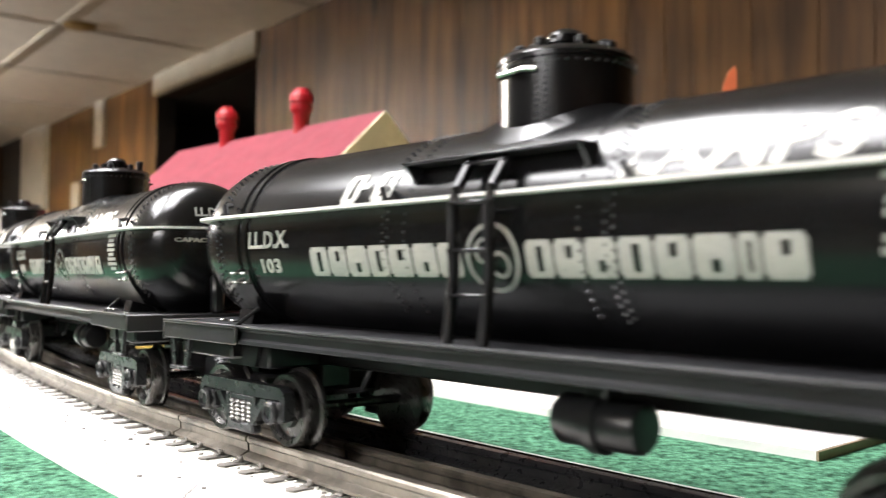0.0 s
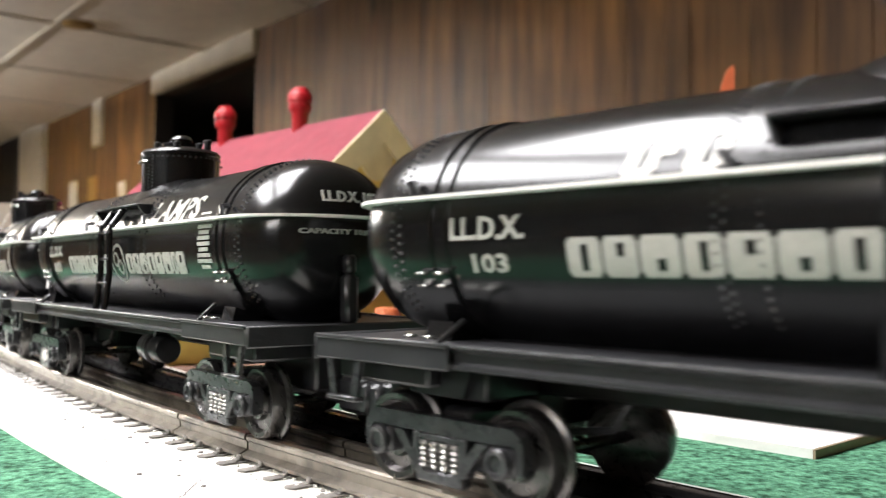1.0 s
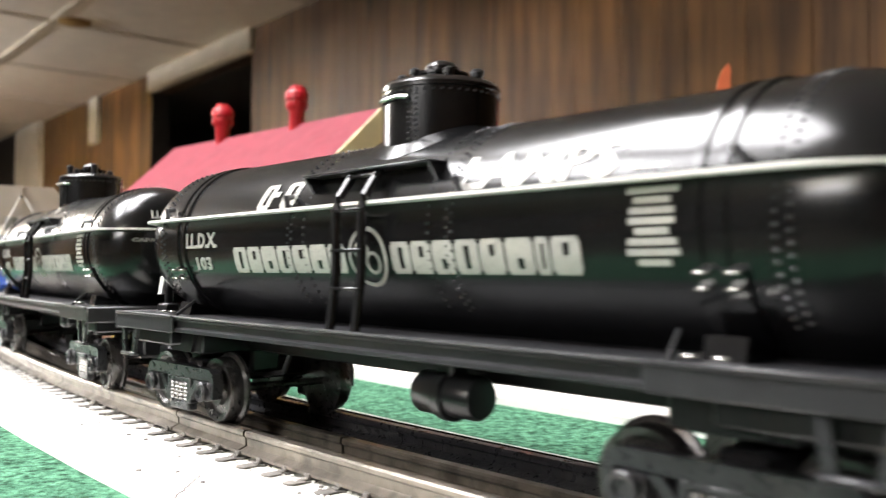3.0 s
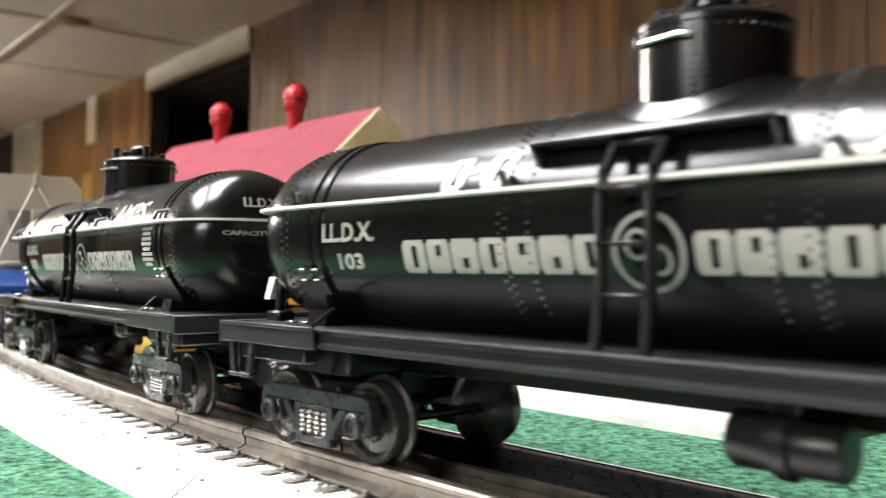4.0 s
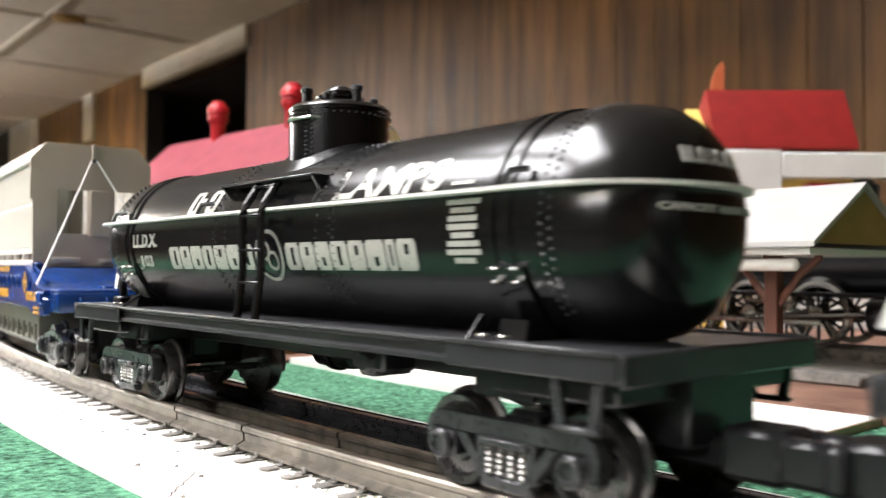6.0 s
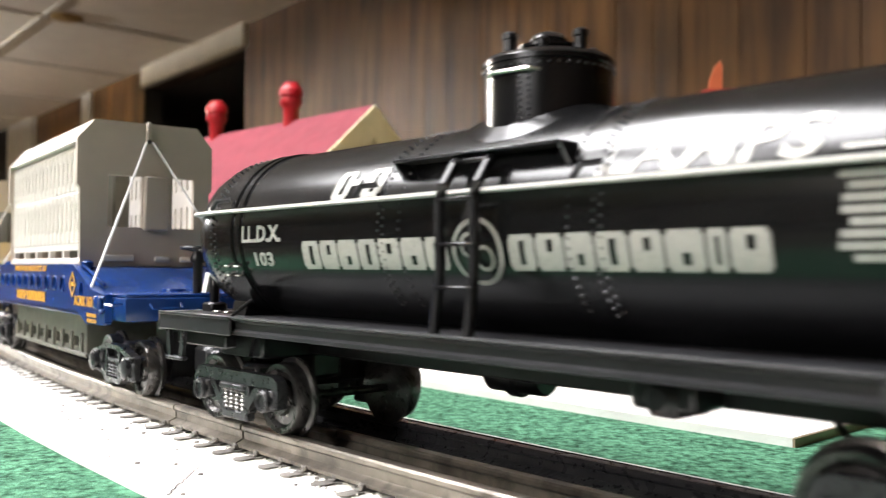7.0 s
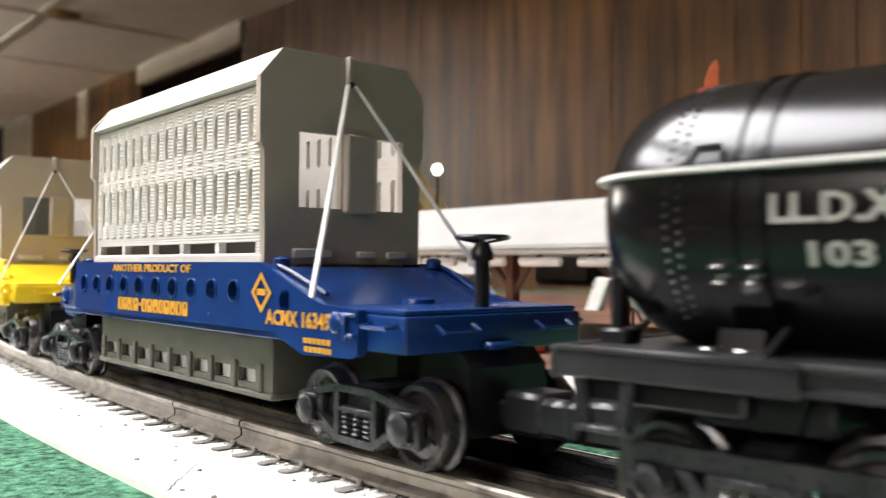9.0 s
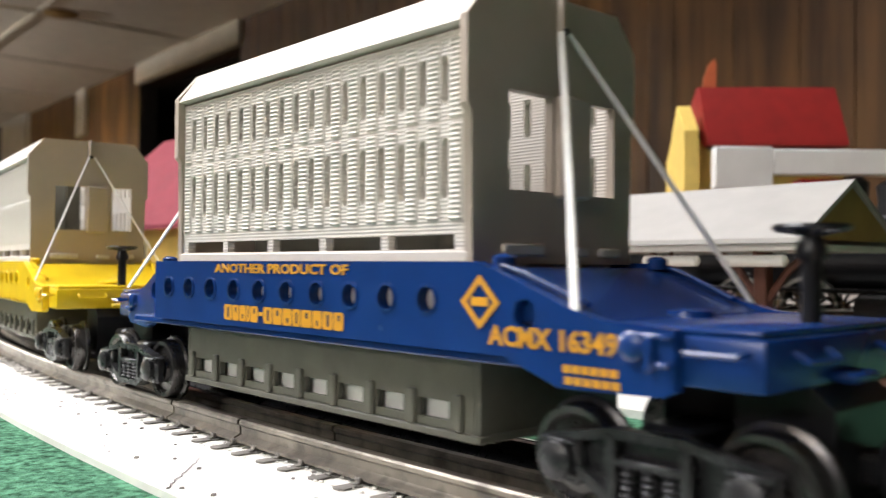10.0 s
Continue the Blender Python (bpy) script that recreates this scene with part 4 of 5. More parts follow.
def well_car(label, hull, marks):
    """Heavy-duty car with a tall slotted casing in its well."""
    t = thing("transformer_car", label, "railway car", group="transformer cars")
    H = .1220
    # side girders
    hx = [.0537 - i * .01259 for i in range(10)]
    out = [(-.0690, .0428), (.0670, .0428), (.0760, .0400), (.0890, .0352), (.0960, .0335), (.1090, .0328), (.1090, .0236), (.1070, .0226), (.0870, .0220),
           (.0740, .0262), (-.0690, .0262)]
    body = part("floor_plate", box(B(), (-.0890, -.0262, .0242), (.0890, .0262, .0262), .0004), hull, t)
    # the trailing end section swivels into the curve about its pivot
    swing = pose(-.0670, -.0245, 0) @ pose(0, 0, 0, 0, 0, -8.5) @ pose(.0670, .0245, 0)
    tail = part("end_section", prism(B(), [(-.0600, .0415), (-.0690, .0418), (-.0730, .0405), (-.0930, .0332), (-.0930, .0322), (-.0600, .0322)], "y", -.0240, .0240), hull, t)
    tail.matrix_basis = swing
    for s in (-1, 1):
        y0, y1 = sorted((s * .0240, s * .0262))
        rim = [(-.0660, .0420), (-.0690, .0424), (-.0760, .0400), (-.0890, .0352), (-.0960, .0335), (-.1090, .0328), (-.1090, .0236), (-.1070, .0226), (-.0870, .0220), (-.0740, .0262), (-.0660, .0262)]
        part("end_side", girder_plate(B(), rim, y0, y1, [(-.0792, .0338)], .0026), hull, tail)
    for k in (-1, 1):
        lo, hi = sorted((k * .0892, k * H))
        bm = B()
        box(bm, (lo, -.0261, .0242), (hi, .0261, .0320), .0008, 2)
        platform = part("end_platform", bm, hull, tail if k < 0 else t)
        lo, hi = sorted((k * .0935, k * (H - .001)))
        part("top_plate", box(B(), (lo, -.0255, .0320), (hi, .0255, .0332), .0006, 2), hull, tail if k < 0 else platform)
        if k < 0:
            continue
        bm = B()
        prism(bm, [(k * .0640, .0415), (k * .0690, .0418), (k * .0730, .0405), (k * .0930, .0332), (k * .0930, .0322), (k * .0640, .0322)], "y", -.0261, .0261)
        part("sloping_deck", bm, hull, t)
    for s in (-1, 1):
        bm = B()
        y0, y1 = sorted((s * .0262, s * .0285))
        girder_plate(bm, out, y0, y1, [(x, .0355) for x in hx] + [(.0792, .0338)], .0026)
        girder = part("side_girder", bm, hull, t)
        for x in hx:
            bm = B()
            lathe(bm, [(.0026, s * .0284), (.0031, s * .0284), (.0031, s * .0288), (.0026, s * .0289)], "y", 20, (x, 0, .0355), False)
            part("hole_rim", bm, hull, girder)
        for k in (-1, 1):
            bm = B()
            for x0, x1, z0, z1, d in ((.1042, .1058, .0262, .0318, .0012), (.1065, .1088, .0270, .0280, .0016), (.1000, .1088, .0312, .0322, .0008)):
                lo, hi = sorted((k * x0, k * x1))
                y = .0284 if k > 0 else .0261
                a, b = sorted((s * y, s * (y + .0002 + d)))
                box(bm, (lo, a, z0), (hi, b, z1), .0004)
            lathe(bm, [(.0024, s * y), (.0024, s * (y + .0012)), (.0016, s * (y + .0018)), (.0006, s * (y + .0019))], "y", 16, (k * .1020, 0, .0300))
            part("side_fitting", bm, hull, tail if k < 0 else girder)
            # grab bar on the end platform's side
            bm = B()
            tube(bm, [(k * .1110, s * .0262, .0300), (k * .1110, s * .0290, .0296), (k * .1195, s * .0290, .0296), (k * .1195, s * .0262, .0300)], .0005, 6)
            part("grab_bar", bm, hull, tail if k < 0 else body)
            # lugs on the sloping deck
            bm = B()
            lathe(bm, [(.0022, .0415), (.0022, .0436), (.0014, .0442), (.0005, .0443)], "z", 12, (k * .0700, s * .0240, 0))
            part("lug", bm, hull, tail if k < 0 else body)
            bm = B()
            tube(bm, [(k * .0700, s * .0255, .0424), (k * .0760, s * .0250, .0408), (k * .0890, s * .0230, .0356)], .0006, 6)
            part("edge_bead", bm, hull, tail if k < 0 else body)
    for k in (-1, 1):
        for y in (-.013, .016):
            bm = B()
            xo = k * (H + .0022)
            tube(bm, [(k * H, y - .005, .0300), (xo, y - .005, .0285), (xo, y + .005, .0285), (k * H, y + .005, .0300)], .0005, 6)
            part("grab_bar", bm, hull, tail if k < 0 else body)
        bm = B()
        a, b = sorted((k * (H - .001), k * (H + .0035)))
        box(bm, (a, -.0060, .0245), (b, .0040, .0262), .0006)
        part("brake_step", bm, hull, tail if k < 0 else body)
        bm = B()
        lathe(bm, [(.0045, .0325), (.0042, .0342), (.0030, .0346), (.0006, .0347)], "z", 18, (k * .0935, 0, 0))
        part("lug", bm, hull, tail if k < 0 else body)
    # added slab inside the load, makes the slots look dark
    part("load_spine", box(B(), (-.0560, -.0035, .0440), (.0300, .0035, .0900), .001), "drab", t, "added dull grey-green slab that darkens the slots from inside")
    # the load: end plates, slotted sides, chamfered roof, inner core
    part("load_core", box(B(), (-.0600, -.0214, .0302), (.0600, .0214, .0440), .001), "grey", t, "light grey middle of the load behind the girder holes")
    for k in (-1, 1):
        x0, x1 = sorted((k * .0600, k * .0622))
        outl = [(-.0246, .0425), (.0246, .0425), (.0250, .0715), (.0262, .0730), (.0262, .0900), (.0197, .0978), (-.0197, .0978), (-.0262, .0900), (-.0262, .0730), (-.0250, .0715)]
        bm = B()
        # plate with two window openings, in three upright strips
        wins = [(-.0148, -.0018), (.0100, .0187)]
        zs0, zs1 = .0572, .0770
        a = [bm.verts.new((x1 if k > 0 else x0, y, z)) for y, z in outl]
        for x in (x0, x1):
            edges = []
            vs = [bm.verts.new((x, y, z)) for y, z in outl]
            edges += [bm.edges.new((vs[i], vs[(i + 1) % len(vs)])) for i in range(len(vs))]
            for w0, w1 in wins:
                q = [bm.verts.new((x, y, z)) for y, z in ((w0, zs0), (w1, zs0), (w1, zs1), (w0, zs1))]
                edges += [bm.edges.new((q[i], q[(i + 1) % 4])) for i in range(4)]
            bmesh.ops.triangle_fill(bm, edges=edges, use_beauty=True, normal=(1 if x == x1 else -1, 0, 0))
        for loop in [outl] + [[(w0, zs0), (w1, zs0), (w1, zs1), (w0, zs1)] for w0, w1 in wins]:
            p = [bm.verts.new((x0, y, z)) for y, z in loop]
            q = [bm.verts.new((x1, y, z)) for y, z in loop]
            for i in range(len(loop)):
                j = (i + 1) % len(loop)
                bm.faces.new((p[i], p[j], q[j], q[i]))
        for v in a:
            bm.verts.remove(v)
        bmesh.ops.remove_doubles(bm, verts=bm.verts, dist=1e-6)
        plate = part("end_plate", bm, "grey_shaded", t, "grey end plate with two openings, shade in its colour")
        bm = B()
        a0, a1 = sorted((k * .0622, k * .0652))
        box(bm, (a0, -.0017, .0560), (a1, .0076, .0772), .0006)
        part("rib_box", bm, "grey_shaded", plate)
        bm = B()
        a0, a1 = sorted((k * .0622, k * .0640))
        box(bm, (a0, -.0008, .0900), (a1, .0008, .0982), .0003)
        part("rib", bm, "grey_shaded", plate)
        for y0, y1 in ((-.0170, -.0050), (.0030, .0090), (.0130, .0200)):
            bm = B()
            a0, a1 = sorted((k * .0622, k * .0634))
            box(bm, (a0, y0, .0440), (a1, y1, .0465 if y0 < 0 else .0460), .0004)
            part("foot_cleat", bm, "grey", plate)
    for s in (-1, 1):
        y0, y1 = sorted((s * .0218, s * .0240))
        holes = []
        for i in range(17):
            x = -.0540 + i * .00672
            holes += [(x - .0011, x + .0011, .0740, .0835), (x - .0011, x + .0011, .0552, .0672)]
        for i in range(5):
            x = -.0570 + i * .0232
            holes.append((x, x + .0208, .0452, .0482))
        bm = B()
        rect_plate(bm, (-.0600, .0430), (.0600, .0880), y0, y1, holes)
        side = part("slotted_side", bm, "ribbed", t, "light grey moulded side with two rows of slots")
        # upright half-round flutes between the slots
        me = None
        for i in range(18):
            x = -.0540 + (i - .5) * .00672
            if me is None:
                bm = B()
                for z0, z1 in ((.0508, .0700), (.0708, .0868)):
                    rows = []
                    n = int((z1 - z0) / .0005)
                    for q in range(n + 1):
                        g = 0.00055 if q % 2 else 0.0003
                        if q in (0, n):
                            g = 0.0
                        rows.append([bm.verts.new((.0021 * math.cos(f), s * (.0239 + g * 1.6 * math.sin(f)), z0 + (z1 - z0) * q / n)) for f in [math.pi * w / 6 for w in range(7)]])
                    for p, q in zip(rows, rows[1:]):
                        for w in range(6):
                            bm.faces.new((p[w], p[w + 1], q[w + 1], q[w]))
                me = mesh_of("flute", bm, "grey")
            ob = new("flute", me)
            ob.parent = side
            ob.location = (x, 0, 0)
        # rounded slot heads
        for i in range(17):
            x = -.0540 + i * .00672
            for z in (.0740, .0835, .0552, .0672):
                up = 1 if z in (.0835, .0672) else -1
                bm = B()
                for sg in (-1, 1):
                    prism(bm, [(x + sg * .0011, z), (x + sg * .0011, z - up * .0012), (x + sg * .0008, z - up * .0005), (x + sg * .0003, z)], "y", y0 + .0002, y1 - .0002)
                part("slot_head", bm, "grey", side)
        for xa, xb in ((-.0600, -.0330), (-.0310, -.0030), (-.001, .0280), (.0300, .0600)):
            bm = B()
            prism(bm, [(s * .0228, .0886), (s * .0262, .0890), (s * .0197, .0978), (s * .0180, .0970)], "x", xa - .001 if xa > -.06 else xa, xb + .001 if xb < .06 else xb)
            part("chamfer", bm, "grey", t, "sloping light grey roof edge")
        bm = B()
        box(bm, (-.0610, min(s * .0235, s * .0248), .0425), (.0610, max(s * .0235, s * .0248), .0450), .0004)
        part("bottom_rail", bm, "grey", side)
    for x in (-.0335, -.002, .0295):
        part("roof_rib", box(B(), (x - .0015, -.0197, .0958), (x + .0015, .0197, .0974), .0004), "grey", t)
    # lower casing with bright windows near its foot
    bm = B()
    holes = [(-.0560 + i * .0142, -.0560 + i * .0142 + .0092, .0112, .0150) for i in range(8)]
    for s in (-1, 1):
        y0, y1 = sorted((s * .0200, s * .0215))
        rect_plate(bm, (-.0600, .0095), (.0600, .0300), y0, y1, holes)
    for k in (-1, 1):
        a0, a1 = sorted((k * .0600, k * .0615))
        box(bm, (a0, -.0216, .0085), (a1, .0216, .0300), .0003)
    lower = part("load_lower", bm, "drab", t, "grey-green lower casing in the well")
    for i in range(9):
        for s in (-1, 1):
            y0, y1 = sorted((s * .0212, s * .0226))
            x = -.0588 + i * .0142
            part("foot_tab", box(B(), (x, y0, .0095), (x + .0022, y1, .0168), .0004), "drab", lower)
    part("foot_flange", box(B(), (-.0620, -.0222, .0078), (.0620, .0222, .0094), .0003), "drab", lower)
    part("inner_sheet", box(B(), (-.0590, -.0190, .0095), (.0590, .0190, .0260), .0003), "white", lower)
    for k in (-1, 1):
        x = k * (H - .006)
        bm = B()
        tube(bm, [(x, 0, .024), (x, 0, .0470)], .0017, 10)
        lathe(bm, [(.0024, .0435), (.0026, .0450), (.0016, .0474)], "z", 10, (x, 0, 0))
        stand = part("brake_stand", bm, "black", t)
        if k < 0:
            stand.matrix_basis = swing
        bm = B()
        tube(bm, [(x + .0056 * math.cos(a * math.pi / 12), .0056 * math.sin(a * math.pi / 12), .0486) for a in range(25)], .0006, 6)
        for a in range(3):
            c, s2 = .0056 * math.cos(a * math.pi / 3 + .3), .0056 * math.sin(a * math.pi / 3 + .3)
            tube(bm, [(x - c, -s2, .0484), (x, 0, .0474), (x + c, s2, .0484)], .0005, 6)
        part("brake_wheel", bm, "black", stand)
        leaf_truck(t, k * .1006)
        # added block, its black fills in the shade under the end platform
        bm = B()
        prism(bm, [(k * .1090, .0242), (k * .1090, .0110), (k * .1150, .0060), (k * .1230, .0060), (k * .1250, .0100), (k * .1250, .0210), (k * .1215, .0242)], "y", -.0115, .0110)
        part("draft_box", bm, "black", t, "added black block for the shade behind the coupler")
        coupler(t, k * (H + .0045), k)
        for s in (-1, 1):
            bm = B()
            pts = [Vector((k * .0636, s * .0012, .0905)), Vector((k * .0706, s * .0082, .0760)), Vector((k * .0800, s * .0178, .0560)), Vector((k * .0900, s * .0283, .0345))]
            w = .0008 if s < 0 else .0006
            prev = None
            for p in pts:
                cur = [bm.verts.new(p + Vector((dx, dy, 0))) for dx, dy in ((-w, 0), (w, 0), (w, .0006), (-w, .0006))]
                if prev:
                    for i in range(4):
                        bm.faces.new((prev[i], prev[(i + 1) % 4], cur[(i + 1) % 4], cur[i]))
                else:
                    bm.faces.new(cur)
                prev = cur
            bm.faces.new(prev[::-1])
            part("strap", bm, "strap", t, "white elastic tie-down strap")
        bm = B()
        lathe(bm, [(.0005, k * .0622), (.0005, k * .0640), (.0009, k * .0641), (.0008, k * .0645)], "x", 10, (0, 0, .0905))
        part("strap_hook", bm, "iron", t)
    if marks:
        for s in (-1, 1):
            def flat(x0, z0):
                if s < 0:
                    return lambda u, v, d: Vector((x0 + u, -(.0285 + d), z0 + v))
                return lambda u, v, d: Vector((-(x0 + u), .0285 + d, z0 + v))
            bm = B()
            text_mesh(bm, "ANOTHER PRODUCT OF", .0024, .0600, .0002, flat(-.0320, .0398))
            part("lettering", bm, "ochre", body, "ochre words on the blue girder")
            u = -.0265
            for i, w in enumerate((1.0, .8, .8, .4, .9, .5, 1, 1, 1, .8, 1.1, .9, 1, .9)):
                k2 = .0530 / 13.0
                bm = B()
                if i == 5:
                    blocks(bm, (1,), .0010, w * k2, 0, .0002, flat(u, .0294), -1)
                else:
                    blocks(bm, (1,), .0040, w * k2, 0, .0002, flat(u, .0277), i)
                part("letter_block", bm, "ochre", body)
                u += (w + .07) * k2
            bm = B()
            text_mesh(bm, "ACMX 16349", .0038, .0283, .0002, flat(.0706, .0279))
            part("lettering", bm, "ochre", body, "ochre reporting mark")
            for z, u in ((.0228, .0004), (.0247, 0.0)):
                for i in range(6):
                    bm = B()
                    blocks(bm, (1,), .0013, .0015, 0, .0002, flat(.0880 + u + i * .0019, z), -1)
                    part("data_bar", bm, "ochre", body)
            bm = B()
            f = flat(.0685, .0355)
            r = .0050
            for r0, r1 in ((r, .0034),):
                o = [bm.verts.new(f(a * r0, b * r0, .0003)) for a, b in ((-1, 0), (0, -1), (1, 0), (0, 1))]
                q = [bm.verts.new(f(a * r1, b * r1, .0003)) for a, b in ((-1, 0), (0, -1), (1, 0), (0, 1))]
                for i in range(4):
                    bm.faces.new((o[i], o[(i + 1) % 4], q[(i + 1) % 4], q[i]))
            c = [bm.verts.new(f(a, b, .0003)) for a, b in ((-.0022, -.0007), (.0022, -.0007), (.0022, .0009), (-.0022, .0009))]
            bm.faces.new(c)
            part("emblem", bm, "ochre", body, "ochre diamond emblem")
    return t


CARS = []


def build_train():
    CARS.append((tank_car("black riveted tank car with cream lettering and domed top"), -2.0632, 0))
    CARS.append((tank_car("black riveted tank car with a brake housing at its end", stub=1, placard=-1), -2.3243, 0))
    CARS.append((tank_car("black riveted tank car turned about, brake valve towards the table edge", placard=1, e=.0025), -2.5853, 180))
    CARS.append((well_car("blue transformer car with tall light grey slotted load", "blue", True), -2.8580, 0))
    CARS.append((well_car("yellow transformer car with tall light grey slotted load", "yellow", False), -3.1465, 0))


build_train()


# ---- what stands behind the train ----
EYE = Vector((0, 0, RZ + EYE_H))
TABLE = RZ - 0.0045          # top of the brown platform


def local(px, py, dx, dy, z=0.0):
    """Pose with local x along (dx, dy)."""
    return pose(px, py, z, 0, 0, math.degrees(math.atan2(dy, dx)))


def red_roof_house():
    """Cream and gold house: local x from its near gable to the far one, y to the camera's side."""
    t = thing("toy_house", "cream and gold toy house with crimson roof and red chimneys", "toy house", local(-0.0577, 0.70, -0.703, 0.711, 0))
    L, W, ez, rz = .322, .093, EYE.z + .0428, EYE.z + .130
    bm = B()
    for s in (-1, 1):
        prism(bm, [(0, rz), (s * (W + .012), ez - .010), (s * (W + .012), ez - .014), (0, rz - .005)], "x", -.006, L + .006)
    part("roof", bm, "roof", t, "crimson gabled roof")
    bm = B()
    box(bm, (.004, -W + .006, TABLE), (L - .004, W - .006, ez))
    part("wall", bm, "gold", t, "golden yellow house wall")
    for x0, x1 in ((.002, .006), (L - .006, L - .002)):
        bm = B()
        prism(bm, [(-W + .006, TABLE), (W - .006, TABLE), (W - .006, ez - .002), (0, rz - .008), (-W + .006, ez - .002)], "x", x0, x1)
        part("gable", bm, "gold", t)
    for s in (-1, 1):
        bm = B()
        prism(bm, [(0, rz - .0005), (0, rz - .026), (s * (W + .012), ez - .034), (s * (W + .012), ez - .0105)], "x", -.0085, -.0061)
        part("barge_board", bm, "cream", t, "broad cream barge board")
    bm = B()
    lathe(bm, [(.016, -.0012), (.016, .0016), (.012, .0022)], "x", 20, (.0, 0, rz - .040))
    part("gable_vent", bm, "cream", t)
    bm = B()
    box(bm, (-.003, -.075, ez - .014), (.002, .075, ez - .006))
    part("trim_board", bm, "cream", t)
    for y in (-.045, .045):
        bm = B()
        box(bm, (-.001, y - .014, TABLE + .020), (.003, y + .014, ez - .024), .0006)
        w = part("window", bm, "cream", t)
        part("pane", box(B(), (-.0016, y - .010, TABLE + .025), (-.0008, y + .010, ez - .029)), "dark", w)
    for s in (-1, 1):
        for i in range(4):
            x = .04 + i * .08
            bm = B()
            box(bm, (x - .014, s * (W - .007), TABLE + .022), (x + .014, s * (W - .0045), ez - .022), .0006)
            w = part("window", bm, "cream", t)
            part("pane", box(B(), (x - .010, s * (W - .0046) - .0006, TABLE + .026), (x + .010, s * (W - .0046) + .0006, ez - .026)), "dark", w)
    for s in (.106, .231):
        bm = B()
        lathe(bm, [(.0070, rz - .012), (.0070, rz + .0105), (.0076, rz + .0115), (.0092, rz + .0135), (.0100, rz + .0155), (.0100, rz + .0185), (.0090, rz + .0192), (.0090, rz + .0205), (.0106, rz + .0215), (.0106, rz + .0265), (.0098, rz + .0285), (.0078, rz + .0298)], "z", 24, (s, 0, 0))
        ch = part("chimney", bm, "red", t, "bright red chimney with a bulging top")
        part("cap", lathe(B(), [(.0078, rz + .0298), (.0074, rz + .0318), (.0050, rz + .0336), (.0006, rz + .0342)], "z", 20, (s, 0, 0)), "red", ch)
    # low white porch on the near gable
    bm = B()
    prism(bm, [(.0, ez - .030), (-.060, ez - .048), (-.060, ez - .051), (.0, ez - .034)], "y", -.085, .030)
    porch = part("porch", bm, "white", t, "low white sloping porch roof")
    for y in (-.080, .025):
        part("post", box(B(), (-.057, y - .002, TABLE), (-.053, y + .002, ez - .049)), "brown", porch)
    return t


red_roof_house()


def shelter():
    """Platform shelter: local x from its near gable backwards along the platform, y towards the camera."""
    t = thing("platform_shelter", "long station shelter with white roof, ochre gable and brown posts", "station shelter", local(0.184, 0.380, -0.637, 0.771, 0))
    L, lo, hi, W = .315, EYE.z + .0128, EYE.z + .0395, .046
    bm = B()
    for s in (-1, 1):
        prism(bm, [(0, hi), (s * W, lo), (s * W, lo - .0022), (0, hi - .0024)], "x", 0, L)
    part("roof", bm, "awning", t, "white sloping roof sheets")
    for x0, x1 in ((.0015, .0035), (L - .0035, L - .0015)):
        bm = B()
        prism(bm, [(-W + .003, lo - .0005), (W - .003, lo - .0005), (0, hi - .0035)], "x", x0, x1)
        part("gable", bm, "tan", t, "ochre gable board")
    part("beam", box(B(), (.004, -W + .004, lo - .0052), (L - .004, W - .004, lo - .0024)), "white", t)
    for i in range(4):
        x = .035 + i * .082
        bm = B()
        box(bm, (x - .0032, .012, TABLE), (x + .0032, .0184, lo - .005), .0006)
        post = part("post", bm, "brown", t)
        for k in (-1, 1):
            b2 = B()
            tube(b2, [(x, .0152, lo - .030), (x + k * .012, .0152, lo - .014), (x + k * .022, .0152, lo - .0055)], .0018, 6)
            part("brace", b2, "brown", post)
    # white tubes hung in a line under the eave
    for i in range(7):
        x = .012 + i * .043
        bm = B()
        lathe(bm, [(.0012, x), (.0026, x + .0012), (.0026, x + .0300), (.0012, x + .0312)], "x", 12, (0, W - .010, lo - .0095))
        part("tube", bm, "white", t, "white tube under the eave")
        part("tube_hanger", box(B(), (x + .014, W - .0105, lo - .0080), (x + .016, W - .0095, lo - .0030)), "brown", t)
    bm = B()
    box(bm, (-.01, -.03, TABLE), (L, .028, TABLE + .005), .001)
    part("platform", bm, "tie", t)
    return t


shelter()


